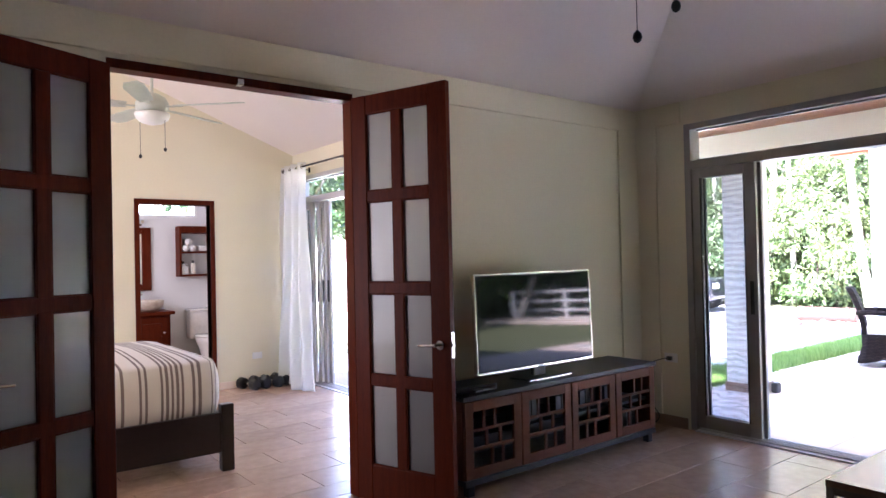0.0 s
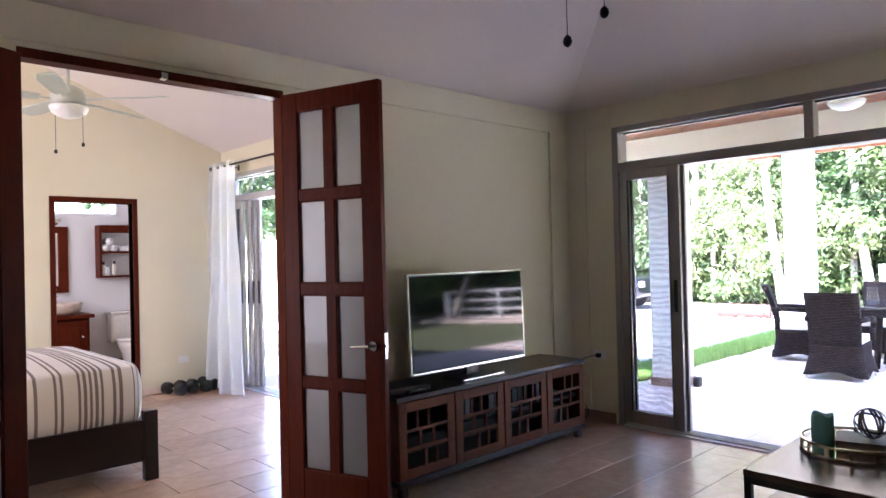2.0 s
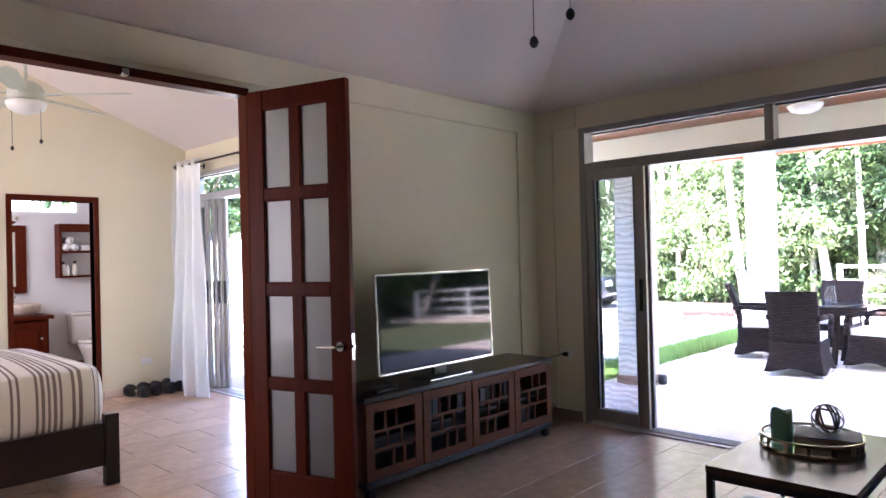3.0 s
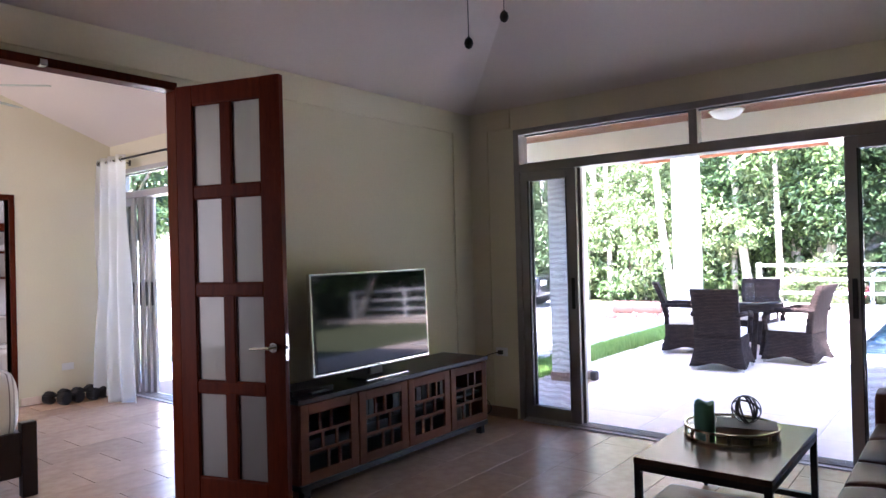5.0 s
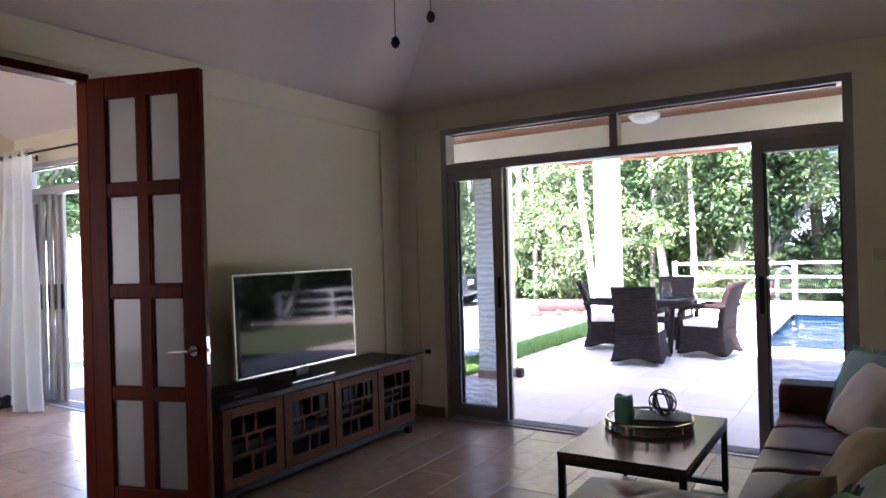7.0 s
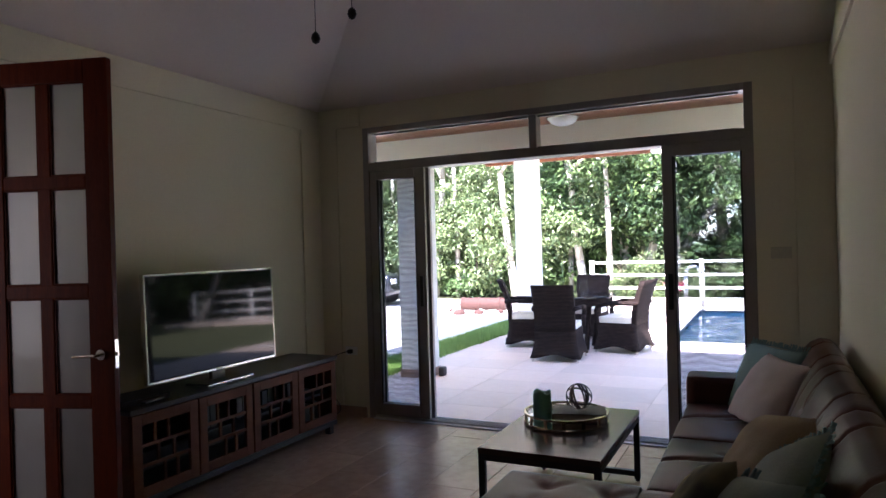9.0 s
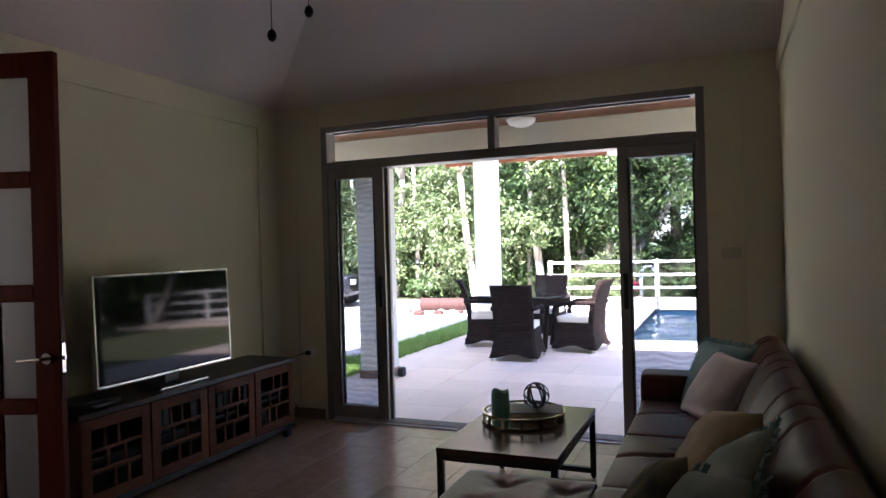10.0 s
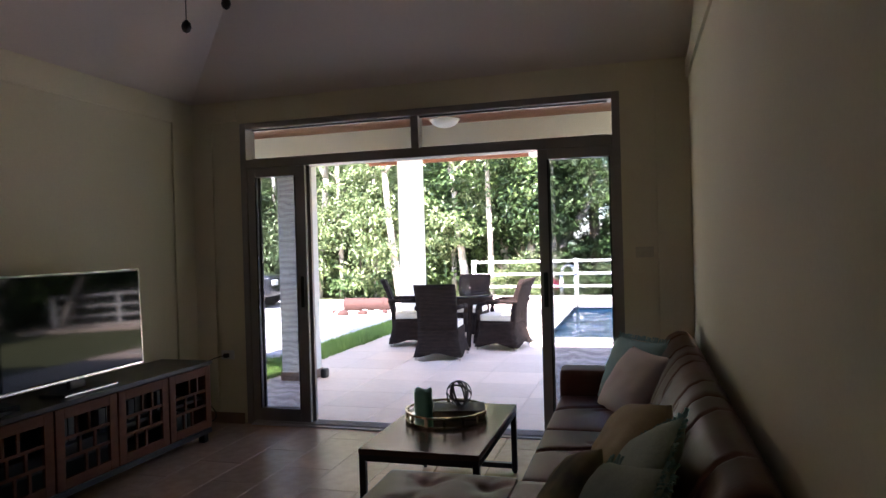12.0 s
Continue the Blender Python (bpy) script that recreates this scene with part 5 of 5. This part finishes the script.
def crown_mesh(name, seed, clumps, per, size, shape, leaf, mat):
    """Leaves on the upper shells of loose clumps, so that each clump has a lit top and a dark underside; shape: list of (centre, radii)."""
    rng = np.random.default_rng(seed)
    pts, outs = [], []
    for k in range(clumps):
        c, r = shape[rng.integers(len(shape))]
        d = rng.normal(size=3)
        d = d / np.linalg.norm(d) * rng.uniform(0.30, 1.0) ** 0.5
        mid = np.array(c) + d * np.array(r)
        o = rng.normal(size=(per, 3))
        o[:, 2] = np.abs(o[:, 2]) * 0.9 - 0.25
        o /= np.linalg.norm(o, axis=1)[:, None]
        big = size * rng.uniform(0.6, 1.5) * np.array((1.15, 1.15, 0.75))
        pts.append(mid + o * big * rng.uniform(0.45, 1.08, (per, 1)) + rng.normal(size=(per, 3)) * size * 0.12)
        outs.append(o)
    p, up = np.concatenate(pts), np.concatenate(outs)
    n = len(p)
    up = up * 0.7 + np.array((0, 0, 0.45)) + rng.normal(size=(n, 3)) * 0.45
    up /= np.linalg.norm(up, axis=1)[:, None]
    a = np.cross(up, rng.normal(size=(n, 3)))
    a /= np.linalg.norm(a, axis=1)[:, None]
    b = np.cross(up, a)
    ln, wd = leaf * rng.uniform(0.6, 1.4, (n, 1)), leaf * 0.45 * rng.uniform(0.7, 1.2, (n, 1))
    tip = p + a * ln - up * ln * 0.18
    quads = np.stack([p, p + a * ln * 0.45 + b * wd * 0.5, tip, p + a * ln * 0.45 - b * wd * 0.5], 1).reshape(-1, 3)
    data = bpy.data.meshes.new(name)
    data.from_pydata(quads.tolist(), [], np.arange(4 * n).reshape(n, 4).tolist())
    data.materials.append(mat)
    return data


def trunk_mesh(name, seed, height, r, lean, mat, wander=0.14):
    rng = random.Random(seed)
    bm = B()

    def limb(p, d, length, r0, depth):
        steps = 5
        for k in range(steps):
            q = p + d * (length / steps)
            rod(bm, p, q, r0 * (1 - 0.12 * k), r0 * (1 - 0.12 * (k + 1)), 9)
            p, d = q, (d + Vector((rng.uniform(-wander, wander), rng.uniform(-wander, wander), 0.04))).normalized()
            if depth and k >= 2:
                side = Vector((rng.uniform(-1, 1), rng.uniform(-1, 1), 0.7)).normalized()
                limb(p, side, length * 0.5, r0 * 0.45, depth - 1)

    limb(Vector((0, 0, -0.2)), Vector((lean, 0, 1)).normalized(), height, r, 2)
    return mesh_of(name, bm, mat, True)


def tree(label, x, y, trunk_data, crown_data, scale, turn):
    t = thing("tree", label, "tree", pose(x, y, -0.12, 0, 0, turn), group="forest trees")
    t.scale = (scale, scale, scale)
    for n_, d in (("trunk", trunk_data), ("crown", crown_data)):
        o = new(n_, d)
        o.parent = t
    return t


tall = [((0, 0, 6.5), (2.0, 2.0, 2.6)), ((0.9, 0.3, 5.0), (1.5, 1.5, 1.5)), ((-0.9, -0.4, 4.2), (1.5, 1.4, 1.2)), ((0.2, 0.2, 2.6), (1.3, 1.3, 1.0))]
wide = [((0, 0, 4.4), (2.2, 2.2, 1.8)), ((1.2, 0.2, 3.4), (1.5, 1.5, 1.1)), ((-1.3, 0.5, 3.1), (1.4, 1.4, 1.1)), ((0, -0.8, 2.0), (1.4, 1.2, 1.0))]
CROWNS = [crown_mesh("crown_tall", 1, 130, 120, 0.42, tall, 0.15, LEAF), crown_mesh("crown_wide", 2, 120, 120, 0.40, wide, 0.13, LEAF), crown_mesh("crown_sunlit", 3, 90, 120, 0.36, wide, 0.12, LEAF2), crown_mesh("crown_dark", 4, 130, 110, 0.45, tall, 0.18, LEAF3)]
LOOSE = [crown_mesh("crown_loose_tall", 41, 90, 40, 0.5, tall, 0.26, LEAF), crown_mesh("crown_loose_wide", 42, 90, 40, 0.5, wide, 0.24, LEAF2), crown_mesh("crown_loose_dark", 43, 90, 40, 0.5, tall, 0.28, LEAF3)]
TRUNKS = [trunk_mesh("trunk_pale", 5, 6.5, 0.13, 0.1, BARK), trunk_mesh("trunk_dark", 6, 5.5, 0.16, -0.05, DARKBARK), trunk_mesh("trunk_leaning", 7, 6.0, 0.14, 0.45, BARK)]
SLENDER, PALE, DEEP = "slender rainforest tree with pale trunk and loose green crown", "small tree with pale sunlit leaves", "dense tree with deep green glossy leaves"
rng = random.Random(11)
for row, (y0, step) in enumerate(((20.6, 2.7), (23.5, 2.5), (27.5, 2.8), (33.0, 3.4))):
    x = -27.0 + row
    while x < 26.0:
        seen = -15.5 - 0.5 * row < x < 2.0
        k = rng.choice((0, 1, 1, 2, 3)) if row < 2 else rng.choice((0, 0, 3))
        crown = CROWNS[k] if seen else LOOSE[(0, 0, 1, 2)[k]]
        if not (-1.9 < x < 0.6 and row > 0):
            tree((SLENDER, SLENDER, PALE, DEEP)[k], x + rng.uniform(-0.7, 0.7), y0 + rng.uniform(-0.9, 0.9), TRUNKS[rng.randrange(3)], crown, rng.uniform(0.85, 1.25) * (1 + 0.08 * row), rng.uniform(0, 360))
        x += step * rng.uniform(0.8, 1.2)
for x, y in ((-16, 13), (-19, 16), (-22, 11), (-17.5, 19), (-24, 14), (-14.5, 18.5), (-20, 20), (-13.5, 11.5), (12, 12), (14.5, 15), (11.5, 17), (16, 10), (18, 14), (13, 7.5), (19, 18), (15.5, 19)):
    tree(SLENDER, x, y, TRUNKS[rng.randrange(3)], LOOSE[rng.randrange(3)], rng.uniform(0.9, 1.2), rng.uniform(0, 360))

# single trees that stand out at the forest edge
slim = [((0, 0, 7.0), (1.2, 1.2, 1.2)), ((0.5, 0.2, 5.4), (0.9, 0.9, 0.7))]
spray = [((0, 0, 3.6), (1.1, 1.0, 0.9)), ((0.5, 0.1, 2.6), (0.9, 0.8, 0.6)), ((-0.6, 0, 2.0), (0.8, 0.8, 0.6))]
SLIM = crown_mesh("crown_slim", 31, 40, 60, 0.30, slim, 0.14, LEAF2)
SPRAY = crown_mesh("crown_spray", 35, 70, 90, 0.28, spray, 0.12, LEAF2)
DENSE = crown_mesh("crown_dense", 36, 110, 110, 0.38, [((0, 0, 3.6), (1.1, 1.1, 1.5)), ((0.4, 0, 2.3), (0.9, 0.9, 0.8))], 0.16, LEAF3)
STRAIGHT = [trunk_mesh("trunk_slim", 32, 7.0, 0.09, 0.01, BARK, 0.03), trunk_mesh("trunk_slanting", 33, 6.5, 0.13, -0.13, BARK, 0.06), trunk_mesh("trunk_spreading", 34, 5.5, 0.15, 0.62, BARK)]
for x, y, k, crown, turn in ((-6.45, 18.3, 1, SLIM, 0), (-3.80, 18.4, 0, SLIM, 0), (-2.06, 18.6, 0, SLIM, 60), (-2.9, 19.2, 2, DENSE, 0), (-8.45, 18.6, 0, SPRAY, 20), (-9.4, 18.9, 1, SPRAY, 170), (-7.5, 19.0, 0, SPRAY, 250), (-5.2, 19.6, 0, DENSE, 0), (-3.2, 20.4, 0, DENSE, 120), (-4.6, 19.0, 1, SPRAY, 40), (-11.0, 19.2, 0, SPRAY, 80), (-3.0, 19.4, 1, SPRAY, 200)):
    tree("slim pale-barked tree at the forest edge" if crown is SLIM else "pale-leaved tree lit by the sun" if crown is SPRAY else DEEP, x, y, STRAIGHT[k], crown, 1.0, turn)

bush = [((0, 0, 0.6), (0.9, 0.8, 0.7)), ((0.5, 0.2, 0.9), (0.6, 0.6, 0.6)), ((-0.5, 0, 0.4), (0.6, 0.6, 0.5))]
BUSHES = [crown_mesh("bush_leaves", 8, 50, 70, 0.24, bush, 0.10, LEAF), crown_mesh("bush_pale", 9, 50, 80, 0.22, bush, 0.085, LEAF2), crown_mesh("bush_dark", 10, 50, 60, 0.25, bush, 0.13, LEAF3)]
STEM = trunk_mesh("bush_stem", 12, 1.0, 0.03, 0.1, DARKBARK)
for k in range(76):
    x, y = -22 + 38 * (k + rng.random()) / 76, 18.9 + rng.uniform(0, 2.2) + 1.6 * (k % 2)
    b_ = thing("shrub", "leafy green shrub at the forest edge", "shrub", pose(x, y, -0.12, 0, 0, rng.uniform(0, 360)), group="shrubs at the forest edge")
    sc = rng.uniform(0.7, 1.6)
    b_.scale = (sc, sc, sc * rng.uniform(0.8, 1.3))
    for n_, d in (("stem", STEM), ("leaves", BUSHES[rng.choice((0, 0, 1, 2, 2))])):
        o = new(n_, d)
        o.parent = b_
FLOWER = foliage("red_flower", (0.45, 0.02, 0.08), (0.6, 0.05, 0.15))
fl = thing("flowering_shrub", "shrub with bright red flowers by the railing", "shrub", pose(-2.1, 18.2, -0.12))
for n_, d in (("leaves", BUSHES[1]), ("flowers", crown_mesh("flower_heads", 13, 10, 24, 0.10, [((0.1, -0.3, 0.65), (0.5, 0.35, 0.25))], 0.09, FLOWER))):
    o = new(n_, d)
    o.parent = fl
fl.scale = (0.55, 0.5, 0.6)
for k in range(9):
    b_ = thing("shrub", "sunlit pale-leaved shrub beside the gravel", "shrub", pose(-13.5 + 0.95 * k, 18.6 + 0.5 * (k % 3), -0.12, 0, 0, 50 * k), group="shrubs at the forest edge")
    for n_, d in (("stem", STEM), ("leaves", BUSHES[(1, 1, 0)[k % 3]])):
        o = new(n_, d)
        o.parent = b_
    s_ = 0.9 + 0.3 * (k % 4)
    b_.scale = (s_, s_, s_ * 1.3)
for x, y, s_ in ((-3.4, 18.4, 0.8), (-2.8, 18.6, 1.0), (-1.2, 18.5, 0.7)):
    b_ = thing("shrub", "pale leafy shrub behind the railing", "shrub", pose(x, y, -0.12), group="shrubs at the forest edge")
    for n_, d in (("stem", STEM), ("leaves", BUSHES[1])):
        o = new(n_, d)
        o.parent = b_
    b_.scale = (s_, s_, s_)

# far woods behind the trees
far = crown_mesh("far_woods", 21, 900, 26, 0.75, [((-27, 44, 5), (23, 3, 7)), ((-44, 30, 5), (4, 18, 7)), ((26, 40, 3), (16, 3, 6)), ((34, 20, 4), (3, 16, 6))], 0.9, LEAF)
tagged(new("far_woods", far), "dense green woods in the distance", "woods", kind="stuff")

# ---- floor tiles ----
TW_, TL_, GAP = 0.327, 0.65, 0.004


def tile_mesh(w_, l_):
    return mesh_of("tile", box(B(), GAP / 2, w_ - GAP / 2, GAP / 2, l_ - GAP / 2, -0.012, 0.0, 0.0015, 1), TILE)


floor = bpy.data.objects["floor"]
shared = {}
joined = B()


def lay(x0, x1, y0, y1, near):
    """Running-bond tiles clipped to a rectangle; those past y = near are pieces, the rest is joined."""
    k0 = math.floor((x0 + 1.775) / TW_)
    k1 = math.ceil((x1 + 1.775) / TW_)
    for k in range(k0, k1):
        a, b = max(x0, -1.775 + k * TW_), min(x1, -1.775 + (k + 1) * TW_)
        y = 3.57 - 30 * TL_ + (TL_ / 2 if k % 2 else 0)
        while y < y1:
            c, d = max(y0, y), min(y1, y + TL_)
            if d - c > 0.02 and b - a > 0.02:
                if c >= near:
                    key = (round(b - a, 3), round(d - c, 3))
                    if key not in shared:
                        shared[key] = tile_mesh(*key)
                    o = new("tile", shared[key])
                    o.parent = floor
                    o.location = (a, c, 0.0 + 0.0006 * rng.random())
                else:
                    box(joined, a + GAP / 2, b - GAP / 2, c + GAP / 2, d - GAP / 2, -0.012, 0.0)
            y += TL_


lay(TVX, RIGHT, BACK, FAC, 1.0)
lay(TVX - 0.10, TVX, OY0 + 0.014, OY1 - 0.012, 0.2)
lay(BEDX, TVX - 0.10, BACK, BEDY, 0.3)
o = part("tile_field", joined, TILE, floor)
tagged(o, "terracotta porcelain tiles", kind="stuff")

PT = 0.60
PTM = mesh_of("patio_tile", box(B(), 0.0012, PT - 0.0012, 0.0012, PT - 0.0012, -0.012, 0.0, 0.001, 1), PATIOTILE)
slab = bpy.data.objects["patio_slab"]
for i in range(9):
    for j in range(7):
        o = new("tile", PTM)
        o.parent = slab
        o.location = (-3.86 + i * PT, FAC + 0.155 + j * PT, -0.022 + 0.0004 * rng.random())
